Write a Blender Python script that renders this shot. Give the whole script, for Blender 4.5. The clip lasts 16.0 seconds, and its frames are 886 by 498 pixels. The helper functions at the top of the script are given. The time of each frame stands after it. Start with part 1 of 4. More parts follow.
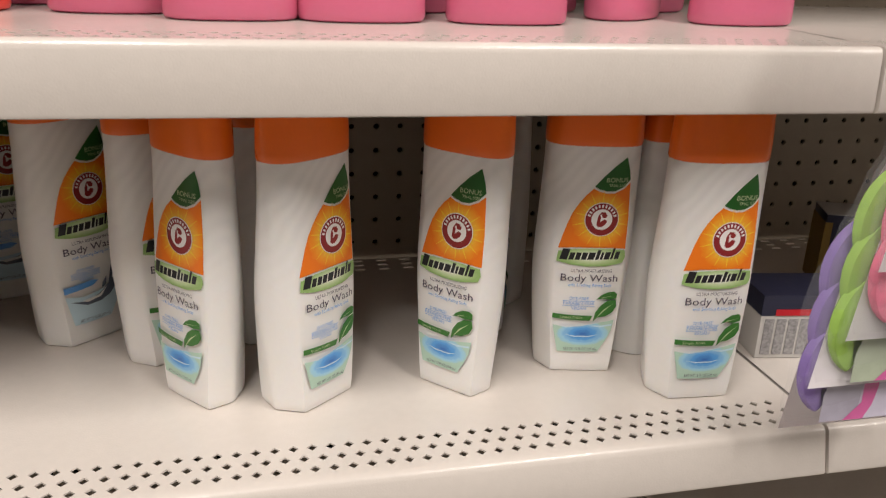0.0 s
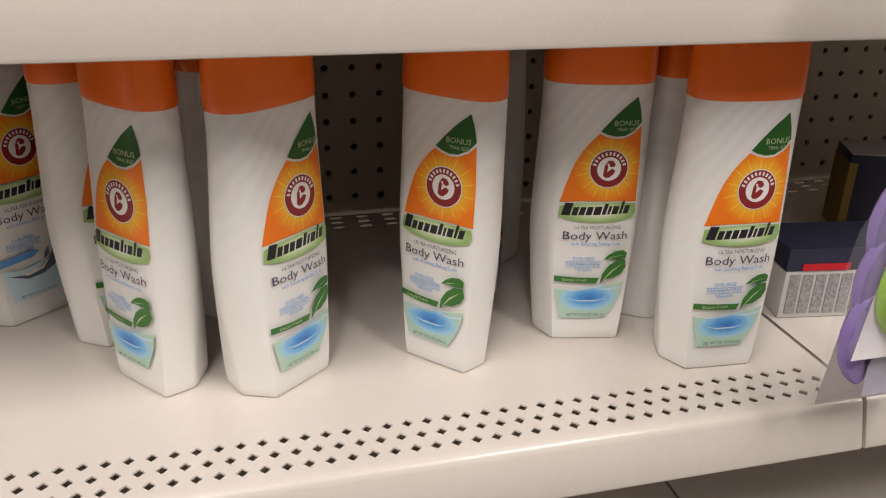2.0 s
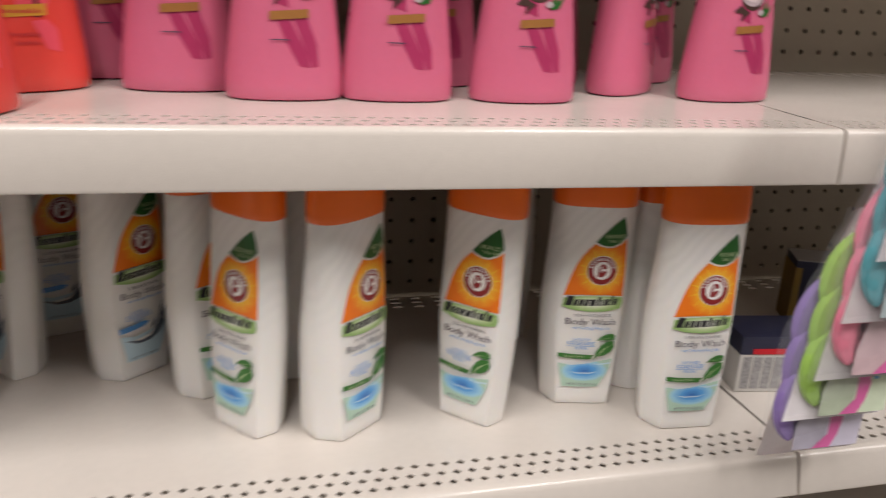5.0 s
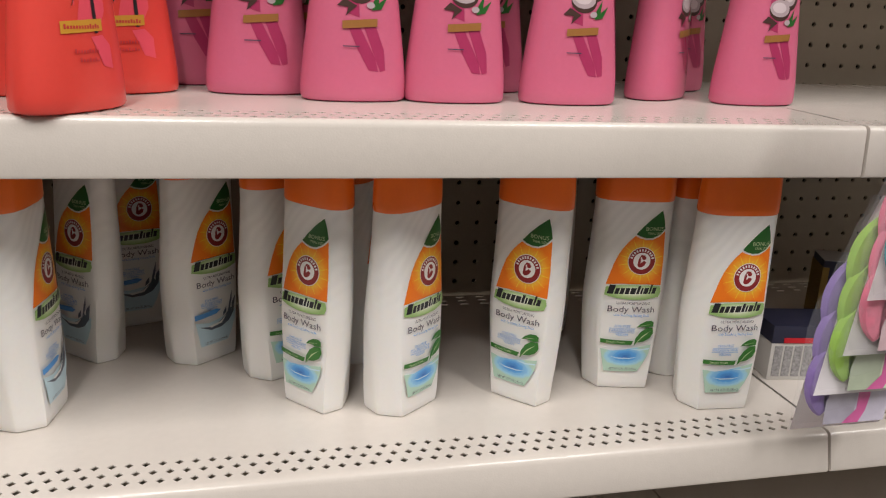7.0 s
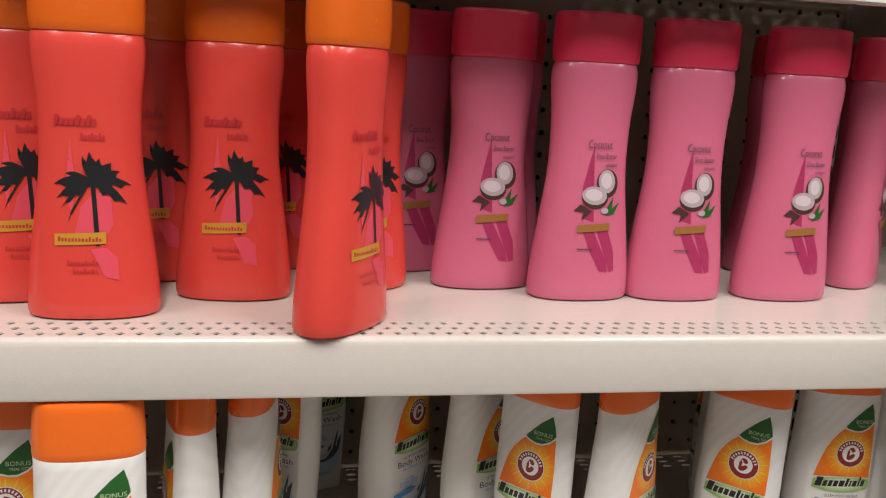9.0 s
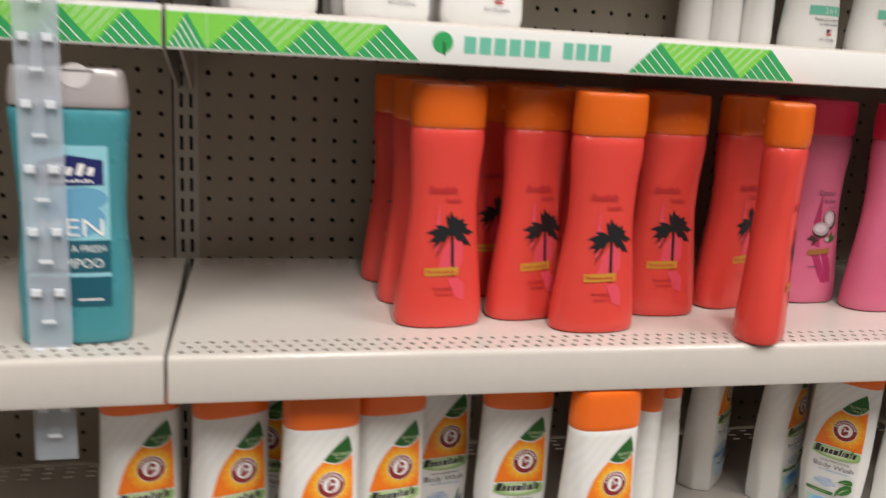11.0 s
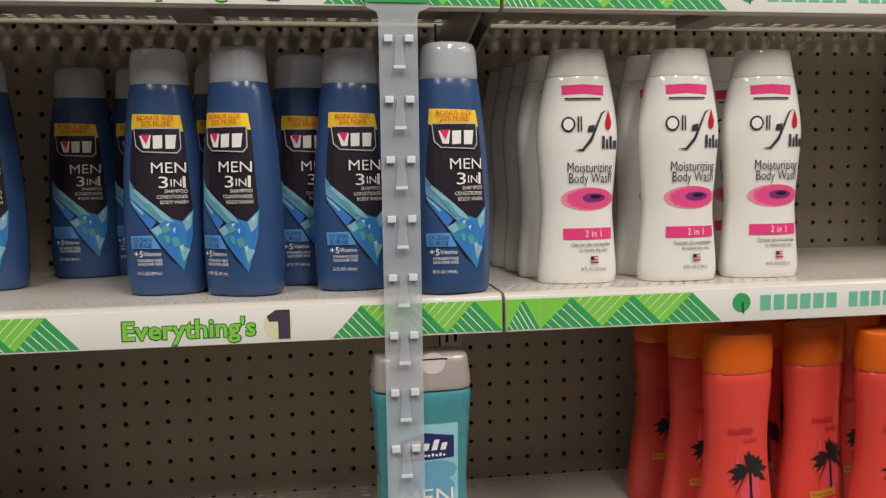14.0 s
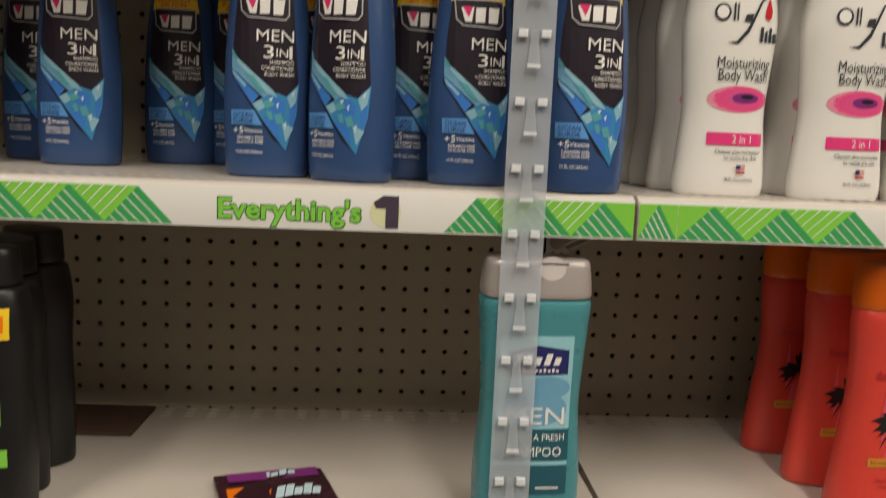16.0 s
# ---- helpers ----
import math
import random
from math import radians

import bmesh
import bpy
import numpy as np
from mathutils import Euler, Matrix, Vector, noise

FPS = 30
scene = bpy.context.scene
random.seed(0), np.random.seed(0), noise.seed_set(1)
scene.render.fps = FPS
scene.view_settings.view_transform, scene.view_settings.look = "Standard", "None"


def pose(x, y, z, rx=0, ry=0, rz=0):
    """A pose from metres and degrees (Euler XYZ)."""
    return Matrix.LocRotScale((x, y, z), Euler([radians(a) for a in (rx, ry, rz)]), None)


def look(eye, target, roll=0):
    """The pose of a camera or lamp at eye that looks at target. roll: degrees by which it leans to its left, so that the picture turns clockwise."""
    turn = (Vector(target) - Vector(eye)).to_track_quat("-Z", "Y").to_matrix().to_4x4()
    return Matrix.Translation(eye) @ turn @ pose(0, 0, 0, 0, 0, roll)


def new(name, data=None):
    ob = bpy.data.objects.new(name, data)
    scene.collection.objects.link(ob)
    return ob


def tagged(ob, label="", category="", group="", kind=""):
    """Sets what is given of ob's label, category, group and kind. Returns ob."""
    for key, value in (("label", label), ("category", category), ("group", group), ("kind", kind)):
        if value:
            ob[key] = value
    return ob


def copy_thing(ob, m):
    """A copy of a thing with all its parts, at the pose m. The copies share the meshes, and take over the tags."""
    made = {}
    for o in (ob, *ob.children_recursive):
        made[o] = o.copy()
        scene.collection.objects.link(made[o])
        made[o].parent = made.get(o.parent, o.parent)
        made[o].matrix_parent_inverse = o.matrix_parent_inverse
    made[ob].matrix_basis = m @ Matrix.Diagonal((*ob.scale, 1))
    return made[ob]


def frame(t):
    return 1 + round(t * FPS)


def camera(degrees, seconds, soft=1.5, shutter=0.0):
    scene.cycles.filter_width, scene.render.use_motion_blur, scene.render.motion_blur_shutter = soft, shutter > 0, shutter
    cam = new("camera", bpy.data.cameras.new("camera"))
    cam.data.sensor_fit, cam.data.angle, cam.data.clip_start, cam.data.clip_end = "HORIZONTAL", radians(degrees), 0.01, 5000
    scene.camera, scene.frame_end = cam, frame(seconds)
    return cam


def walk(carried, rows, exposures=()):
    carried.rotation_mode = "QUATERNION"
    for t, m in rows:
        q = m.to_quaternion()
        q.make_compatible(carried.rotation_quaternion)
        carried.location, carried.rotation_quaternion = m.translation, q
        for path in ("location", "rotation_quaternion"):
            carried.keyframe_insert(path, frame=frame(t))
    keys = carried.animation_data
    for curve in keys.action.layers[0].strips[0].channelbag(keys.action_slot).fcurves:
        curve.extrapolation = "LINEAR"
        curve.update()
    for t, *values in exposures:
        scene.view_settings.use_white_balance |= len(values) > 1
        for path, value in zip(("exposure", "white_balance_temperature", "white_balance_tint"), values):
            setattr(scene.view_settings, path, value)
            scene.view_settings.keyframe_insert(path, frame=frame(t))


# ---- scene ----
cam = camera(55.4, 16.0, 1.15, 0.6)
PATH = [
    (0, (0.806, -0.446, 0.944), (1.257, 1.374, 0.249), 2.2),
    (0.5, (0.807, -0.418, 0.929), (1.27, 1.39, 0.212), 1.9),
    (1, (0.821, -0.39, 0.93), (1.288, 1.391, 0.148), 2.0),
    (1.5, (0.826, -0.378, 0.924), (1.286, 1.391, 0.112), 1.6),
    (2, (0.828, -0.37, 0.926), (1.291, 1.394, 0.105), 1.1),
    (2.5, (0.831, -0.366, 0.927), (1.309, 1.392, 0.103), 1.2),
    (3, (0.836, -0.371, 0.928), (1.319, 1.389, 0.11), 1.1),
    (3.5, (0.836, -0.391, 0.946), (1.336, 1.384, 0.172), 0.9),
    (4, (0.83, -0.423, 0.967), (1.383, 1.354, 0.234), 1.7),
    (4.5, (0.802, -0.46, 0.98), (1.375, 1.338, 0.319), 2.2),
    (5, (0.75, -0.507, 0.993), (1.26, 1.316, 0.348), 3.1),
    (5.2, (0.722, -0.52, 0.985), (1.214, 1.314, 0.356), 3.8),
    (7.3, (0.697, -0.572, 0.976), (1.163, 1.286, 0.402), 2.6),
    (7.5, (0.681, -0.578, 0.978), (1.147, 1.282, 0.41), 3.5),
    (8, (0.658, -0.601, 0.989), (0.977, 1.292, 0.426), 6.2),
    (8.5, (0.569, -0.547, 1.043), (0.874, 1.374, 0.577), 4.8),
    (9, (0.536, -0.515, 1.068), (0.946, 1.401, 0.667), 3.2),
    (9.5, (0.441, -0.531, 1.062), (0.919, 1.367, 0.654), 4.4),
    (10, (0.258, -0.577, 1.057), (0.752, 1.303, 0.584), 4.9),
    (10.2, (0.221, -0.603, 1.069), (0.643, 1.296, 0.607), 4.4),
    (12.3, (-0.177, -0.681, 1.252), (0.401, 1.176, 0.787), 1.4),
    (12.5, (-0.192, -0.687, 1.25), (0.331, 1.203, 0.856), 0.6),
    (13, (-0.21, -0.693, 1.286), (0.211, 1.235, 0.959), -0.1),
    (13.5, (-0.2, -0.692, 1.297), (0.148, 1.263, 1.052), -0.7),
    (14, (-0.177, -0.663, 1.301), (0.132, 1.303, 1.102), -0.8),
    (14.5, (-0.17, -0.634, 1.302), (0.091, 1.34, 1.125), -0.1),
    (15, (-0.183, -0.61, 1.283), (0.012, 1.374, 1.121), 1.7),
    (15.5, (-0.198, -0.578, 1.264), (-0.045, 1.404, 1.046), 2.2),
    (16, (-0.21, -0.586, 1.231), (-0.066, 1.388, 0.944), 2.4),
]
walk(cam, [(t, look(eye, target, roll)) for t, eye, target, roll in PATH],
     [(0, -0.20, 6650, 14), (5, -0.27, 6450, 14), (8.5, -0.23, 6400, 11), (10.2, -0.18, 6400, 11), (12.3, -0.42, 6350, 11), (13.5, -0.55, 6650, 10), (15, -0.72, 7000, 10), (16, -0.74, 7400, 10)])

# ---- light: fluorescent troffers over the aisle ----
world = bpy.data.worlds.new("store")
scene.world = world
world.use_nodes = True
world.node_tree.nodes["Background"].inputs[0].default_value = (1.0, 0.93, 0.85, 1)
world.node_tree.nodes["Background"].inputs[1].default_value = 0.006
for lx in (-1.25, 0.3, 1.85, 3.4):
    lamp = bpy.data.lights.new("tube_lamp", "AREA")
    lamp.shape, lamp.size, lamp.size_y = "RECTANGLE", 0.18, 1.6
    lamp.energy, lamp.color = 55, (1.0, 0.97, 0.92)
    lo = new("tube_lamp", lamp)
    lo.matrix_world = pose(lx, -1.38, 2.93)


# ---- materials ----
def mat(name, col, rough=0.5, metal=0.0, vary=0.06, scale=40.0, bump=0.0, bscale=300.0, trans=0.0, coat=0.0,
        per_object=0.0, sss=0.0, spec=0.5, fine=0.04):
    m = bpy.data.materials.new(name)
    m.use_nodes = True
    nt = m.node_tree
    b = nt.nodes["Principled BSDF"]
    b.inputs["Roughness"].default_value = rough
    b.inputs["Metallic"].default_value = metal
    b.inputs["Transmission Weight"].default_value = trans
    b.inputs["Coat Weight"].default_value = coat
    b.inputs["Specular IOR Level"].default_value = spec
    if sss:
        b.inputs["Subsurface Weight"].default_value = sss
        b.inputs["Subsurface Radius"].default_value = (0.004, 0.003, 0.002)
    if vary <= 0:
        b.inputs["Base Color"].default_value = (*col, 1)
        return m
    tc = nt.nodes.new("ShaderNodeTexCoord")
    n1 = nt.nodes.new("ShaderNodeTexNoise")
    n1.inputs["Scale"].default_value = scale
    n1.inputs["Detail"].default_value = 3
    n2 = nt.nodes.new("ShaderNodeTexNoise")
    n2.inputs["Scale"].default_value = scale * 14
    nt.links.new(tc.outputs["Object"], n1.inputs["Vector"])
    nt.links.new(tc.outputs["Object"], n2.inputs["Vector"])
    m1 = nt.nodes.new("ShaderNodeMath")
    m1.operation = "MULTIPLY_ADD"
    nt.links.new(n2.outputs["Fac"], m1.inputs[0])
    m1.inputs[1].default_value = fine / max(vary, 1e-3)
    nt.links.new(n1.outputs["Fac"], m1.inputs[2])
    ramp = nt.nodes.new("ShaderNodeMapRange")
    ramp.inputs["From Min"].default_value = 0.3
    ramp.inputs["From Max"].default_value = 0.7 + fine / max(vary, 1e-3)
    ramp.inputs["To Min"].default_value = 1 - vary
    ramp.inputs["To Max"].default_value = 1 + vary
    nt.links.new(m1.outputs[0], ramp.inputs["Value"])
    mul = nt.nodes.new("ShaderNodeVectorMath")
    mul.operation = "SCALE"
    mul.inputs[0].default_value = col
    nt.links.new(ramp.outputs[0], mul.inputs["Scale"])
    nt.links.new(mul.outputs[0], b.inputs["Base Color"])
    if rough > 0.12:
        rr = nt.nodes.new("ShaderNodeMapRange")
        rr.inputs["To Min"].default_value = rough * 0.8
        rr.inputs["To Max"].default_value = min(1, rough * 1.25)
        nt.links.new(n1.outputs["Fac"], rr.inputs["Value"])
        nt.links.new(rr.outputs[0], b.inputs["Roughness"])
    if bump:
        n3 = nt.nodes.new("ShaderNodeTexNoise")
        n3.inputs["Scale"].default_value = bscale
        nt.links.new(tc.outputs["Object"], n3.inputs["Vector"])
        bp = nt.nodes.new("ShaderNodeBump")
        bp.inputs["Strength"].default_value = bump
        bp.inputs["Distance"].default_value = 0.001
        nt.links.new(n3.outputs["Fac"], bp.inputs["Height"])
        nt.links.new(bp.outputs[0], b.inputs["Normal"])
    return m


ENAMEL = mat("cream_enamel", (0.61, 0.558, 0.506), 0.22, vary=0.05, scale=9, bump=0.12, bscale=700)
PEG = mat("pegboard", (0.34, 0.292, 0.228), 0.5, vary=0.07, scale=6, bump=0.2, bscale=400)
# near-black colour standing in for the shade behind holes and slots
DARK = mat("painted_gap_shade", (0.015, 0.013, 0.012), 0.9, vary=0.02)
STEEL = mat("upright_steel", (0.45, 0.42, 0.37), 0.4, metal=0.3)
WASHWHITE = mat("white_rippled_bottle", (0.82, 0.80, 0.77), 0.33, vary=0.02, scale=25, bump=0.05, bscale=120, sss=0.15)


def silver_ripple(m, low, high, strength):
    """Faint slanting silver ripples printed on the shoulder of a bottle."""
    nt = m.node_tree
    b = nt.nodes["Principled BSDF"]
    base = b.inputs["Base Color"].links[0].from_socket
    tc = nt.nodes.new("ShaderNodeTexCoord")
    mp = nt.nodes.new("ShaderNodeMapping")
    mp.inputs["Rotation"].default_value = (0, radians(-38), 0)
    wv = nt.nodes.new("ShaderNodeTexWave")
    wv.inputs["Scale"].default_value = 32
    wv.inputs["Distortion"].default_value = 9.0
    wv.inputs["Detail"].default_value = 1
    wv.inputs["Detail Scale"].default_value = 0.6
    sp = nt.nodes.new("ShaderNodeSeparateXYZ")
    rg = nt.nodes.new("ShaderNodeMapRange")
    rg.inputs["From Min"].default_value, rg.inputs["From Max"].default_value = low, high
    ml = nt.nodes.new("ShaderNodeMath")
    ml.operation = "MULTIPLY"
    m2 = nt.nodes.new("ShaderNodeMath")
    m2.operation = "MULTIPLY_ADD"
    m2.inputs[1].default_value, m2.inputs[2].default_value = -strength, 1.0
    sc = nt.nodes.new("ShaderNodeVectorMath")
    sc.operation = "SCALE"
    nt.links.new(tc.outputs["Object"], mp.inputs["Vector"])
    nt.links.new(mp.outputs[0], wv.inputs["Vector"])
    nt.links.new(tc.outputs["Object"], sp.inputs[0])
    nt.links.new(sp.outputs["Z"], rg.inputs["Value"])
    nt.links.new(wv.outputs["Fac"], ml.inputs[0])
    nt.links.new(rg.outputs[0], ml.inputs[1])
    nt.links.new(ml.outputs[0], m2.inputs[0])
    nt.links.new(base, sc.inputs[0])
    nt.links.new(m2.outputs[0], sc.inputs["Scale"])
    nt.links.new(sc.outputs[0], b.inputs["Base Color"])


silver_ripple(WASHWHITE, 0.09, 0.16, 0.055)
ORANGECAP = mat("orange_cap", (0.84, 0.15, 0.012), 0.28, vary=0.05, scale=30, sss=0.1)
CORAL = mat("coral_bottle", (0.70, 0.064, 0.048), 0.22, vary=0.04, scale=20, sss=0.2)
AMBER = mat("amber_cap", (0.70, 0.125, 0.010), 0.25, vary=0.05, scale=30, sss=0.2)
PINK = mat("pink_bottle", (0.58, 0.13, 0.22), 0.24, vary=0.05, scale=20, sss=0.15)
CRIMSON = mat("crimson_cap", (0.62, 0.03, 0.08), 0.3, vary=0.05, scale=30)
BLUE = mat("blue_bottle", (0.034, 0.080, 0.205), 0.24, vary=0.05, scale=20, sss=0.1)
GREYCAP = mat("grey_cap", (0.42, 0.44, 0.48), 0.14, vary=0.06, scale=30, sss=0.1)
PEARL = mat("pearl_white", (0.82, 0.80, 0.77), 0.11, vary=0.02, scale=20, coat=0.4)
TEAL = mat("teal_bottle", (0.06, 0.27, 0.31), 0.27, vary=0.05, scale=20, sss=0.15)
SILVER = mat("silver_cap", (0.52, 0.47, 0.46), 0.32, metal=0.35, vary=0.05)
BLACKP = mat("black_plastic", (0.008, 0.008, 0.009), 0.38, vary=0.1)
I = {}


def ink(name, col, rough=0.3):
    I[name] = mat("print_" + name, col, rough, vary=0.05, scale=120, fine=0.03)
    return I[name]


for nm, c in dict(orange=(0.90, 0.20, 0.01), yellow=(0.95, 0.62, 0.04), green=(0.02, 0.11, 0.02), leaf=(0.03, 0.16, 0.02),
                  lime=(0.50, 0.60, 0.34), maroon=(0.26, 0.02, 0.02), white=(0.85, 0.83, 0.8), black=(0.015, 0.015, 0.017),
                  ink=(0.07, 0.05, 0.08), skyblue=(0.10, 0.32, 0.70), pale=(0.55, 0.72, 0.80),
                  midblue=(0.04, 0.20, 0.62), slate=(0.10, 0.12, 0.16), magenta=(0.72, 0.03, 0.16), hotpink=(0.80, 0.05, 0.22),
                  gold=(0.30, 0.13, 0.035), bandgold=(0.56, 0.27, 0.03), rosered=(0.72, 0.075, 0.11), coconut=(0.42, 0.33, 0.35), flesh=(0.60, 0.50, 0.52), husk=(0.06, 0.03, 0.025), navy=(0.02, 0.025, 0.13),
                  plum=(0.022, 0.016, 0.026), gray=(0.5, 0.5, 0.52), cyan=(0.04, 0.25, 0.52), iceblue=(0.15, 0.38, 0.56), icelight=(0.26, 0.50, 0.62), icegreen=(0.09, 0.36, 0.42),
                  panel=(0.30, 0.60, 0.68), deepteal=(0.015, 0.10, 0.14), red=(0.55, 0.01, 0.02), dustred=(0.47, 0.030, 0.035), charcoal=(0.035, 0.038, 0.05), raspberry=(0.36, 0.03, 0.10),
                  stripgreen=(0.04, 0.36, 0.11), striplime=(0.22, 0.62, 0.08), seagreen=(0.16, 0.50, 0.36), purple=(0.22, 0.03, 0.20)).items():
    ink(nm, c)


def radial_ink(name, cx, cz, sx, sz, stops, wave=0.0):
    """A printed picture whose colour runs outwards from a centre, in metres on the label."""
    m = mat("print_" + name, (1, 1, 1), 0.3, vary=0.0)
    nt = m.node_tree
    tc = nt.nodes.new("ShaderNodeTexCoord")
    mp = nt.nodes.new("ShaderNodeMapping")
    mp.inputs["Location"].default_value = (-cx / sx, 0, -cz / sz)
    mp.inputs["Scale"].default_value = (1 / sx, 0, 1 / sz)
    ln = nt.nodes.new("ShaderNodeVectorMath")
    ln.operation = "LENGTH"
    nz = nt.nodes.new("ShaderNodeTexNoise")
    nz.inputs["Scale"].default_value = 260
    ad = nt.nodes.new("ShaderNodeMath")
    ad.operation = "MULTIPLY_ADD"
    ad.inputs[1].default_value = 0.18
    rings = nt.nodes.new("ShaderNodeMath")
    rings.operation = "SINE"
    rs = nt.nodes.new("ShaderNodeMath")
    rs.operation = "MULTIPLY"
    rs.inputs[1].default_value = 34
    mixed = nt.nodes.new("ShaderNodeMath")
    mixed.operation = "MULTIPLY_ADD"
    mixed.inputs[1].default_value = wave
    rp = nt.nodes.new("ShaderNodeValToRGB")
    el = rp.color_ramp.elements
    while len(el) < len(stops):
        el.new(0.5)
    for e, (p, c) in zip(el, stops):
        e.position, e.color = p, (*c, 1)
    nt.links.new(tc.outputs["Object"], mp.inputs["Vector"])
    nt.links.new(tc.outputs["Object"], nz.inputs["Vector"])
    nt.links.new(mp.outputs[0], ln.inputs[0])
    nt.links.new(nz.outputs["Fac"], ad.inputs[0])
    nt.links.new(ln.outputs["Value"], ad.inputs[2])
    nt.links.new(ad.outputs[0], rs.inputs[0])
    nt.links.new(rs.outputs[0], rings.inputs[0])
    nt.links.new(rings.outputs[0], mixed.inputs[0])
    nt.links.new(ad.outputs[0], mixed.inputs[2])
    nt.links.new(mixed.outputs[0], rp.inputs["Fac"])
    nt.links.new(rp.outputs["Color"], nt.nodes["Principled BSDF"].inputs["Base Color"])
    I[name] = m


# ---- helpers of shape ----
def part(name, bm, material, parent, label="", smooth=True):
    me = bpy.data.meshes.new(name)
    bm.to_mesh(me)
    bm.free()
    me.materials.append(material)
    if smooth:
        me.polygons.foreach_set("use_smooth", [True] * len(me.polygons))
        me.set_sharp_from_angle(angle=radians(38))
    ob = new(name, me)
    ob.parent = parent
    if label:
        ob["label"] = label
    return ob


def box_bm(x0, x1, y0, y1, z0, z1, bevel=0.0, bm=None):
    own = bm or bmesh.new()
    vs = [own.verts.new(p) for p in ((x0, y0, z0), (x1, y0, z0), (x1, y1, z0), (x0, y1, z0), (x0, y0, z1), (x1, y0, z1), (x1, y1, z1), (x0, y1, z1))]
    fs = [own.faces.new([vs[i] for i in f]) for f in ((3, 2, 1, 0), (4, 5, 6, 7), (0, 1, 5, 4), (1, 2, 6, 5), (2, 3, 7, 6), (3, 0, 4, 7))]
    if bevel:
        es = {e for f in fs for e in f.edges}
        bmesh.ops.bevel(own, geom=list(es), offset=bevel, segments=2, affect="EDGES", profile=0.6)
    return own


def smooth_curve(keys):
    """Catmull-Rom through rows of (z, half width, half depth, squareness)."""
    k = np.array(keys, float)

    def at(z):
        z = min(max(z, k[0, 0]), k[-1, 0])
        i = min(max(int(np.searchsorted(k[:, 0], z)) - 1, 0), len(k) - 2)
        z0, z1 = k[i, 0], k[i + 1, 0]
        u = (z - z0) / (z1 - z0)
        p0, p1 = k[i, 1:], k[i + 1, 1:]
        t0 = (k[i + 1, 1:] - k[i - 1, 1:]) / (k[i + 1, 0] - k[i - 1, 0]) * (z1 - z0) if i > 0 else p1 - p0
        t1 = (k[i + 2, 1:] - k[i, 1:]) / (k[i + 2, 0] - k[i, 0]) * (z1 - z0) if i < len(k) - 2 else p1 - p0
        return (2 * u**3 - 3 * u**2 + 1) * p0 + (u**3 - 2 * u**2 + u) * t0 + (3 * u**2 - 2 * u**3) * p1 + (u**3 - u**2) * t1
    return at


def on_section(x, sec, side=-1):
    """Depth at x of a section: a superellipse, or one flattened towards a hexagon that leans to one side. Returns x, y."""
    a, b, n, *more = sec
    u = min(1.0, abs(x) / a)
    y = b * max(0.0, 1 - u**n)**(1 / n)
    if not more:
        return x, side * y
    h, lean = more
    flat = 0.76
    yh = b if u < flat else b * (1 - (u - flat) / (1 - flat) * 0.96)
    y = side * (h * min(yh, b) + (1 - h) * y)
    return x - lean * (y + b), y


def loft(at, z0, z1, rows=26, around=44, edge=0.002, close_top=True):
    """A closed body of superellipse sections with softened rims."""
    bm = bmesh.new()
    zs = [(z0, edge), (z0 + edge * 0.3, edge * 0.3), (z0 + edge, 0)]
    zs += [(z0 + edge + (z1 - z0 - 2 * edge) * i / rows, 0) for i in range(1, rows)]
    zs += [(z1 - edge, 0), (z1 - edge * 0.3, edge * 0.3), (z1, edge)]
    rings = []
    for z, inset in zs:
        a, b, n, *more = at(z)
        ring = []
        for j in range(around):
            t = 2 * math.pi * j / around
            c, s = math.cos(t), math.sin(t)
            x, y = (a - inset) * math.copysign(abs(c)**(2 / n), c), (b - inset) * math.copysign(abs(s)**(2 / n), s)
            if more:
                x, y = on_section(x, (a - inset, b - inset, n, *more), math.copysign(1, s))
            ring.append(bm.verts.new((x, y, z)))
        rings.append(ring)
    for r0, r1 in zip(rings, rings[1:]):
        for j in range(around):
            bm.faces.new((r0[j], r0[(j + 1) % around], r1[(j + 1) % around], r1[j]))
    bm.faces.new(rings[0][::-1])
    if close_top:
        bm.faces.new(rings[-1])
    return bm


def poly(*pts):
    return [list(pts)]


def ellipse(cx, cz, rx, rz, n=28, turn=0.0):
    c, s = math.cos(turn), math.sin(turn)
    return [[(cx + rx * math.cos(t) * c - rz * math.sin(t) * s, cz + rx * math.cos(t) * s + rz * math.sin(t) * c) for t in (2 * math.pi * i / n for i in range(n))]]


def rect(x0, x1, z0, z1):
    return [[(x0, z0), (x1, z0), (x1, z1), (x0, z1)]]


def burst(cx, cz, r0, r1, n):
    out = []
    for i in range(n):
        t = 2 * math.pi * i / n
        r = r1 * (1.0 if i % 2 else 0.72)
        w = 0.55 * math.pi / n
        out.append([(cx + r0 * math.cos(t - w), cz + r0 * math.sin(t - w)), (cx + r * math.cos(t), cz + r * math.sin(t)), (cx + r0 * math.cos(t + w), cz + r0 * math.sin(t + w))])
    return out


def bars(x0, x1, z0, z1, n, slant=0.0, gap=0.38, even=False):
    """A row of upright bars of uneven height, in place of a name."""
    out, w = [], (x1 - x0) / n
    for i in range(n):
        h = (z1 - z0) * (1.0 if even or i in (0, n - 4, n - 2) else 0.68)
        a, b = x0 + i * w, x0 + (i + 1 - gap) * w
        out.append([(a, z0), (b, z0), (b + slant * h, z0 + h), (a + slant * h, z0 + h)])
    return out


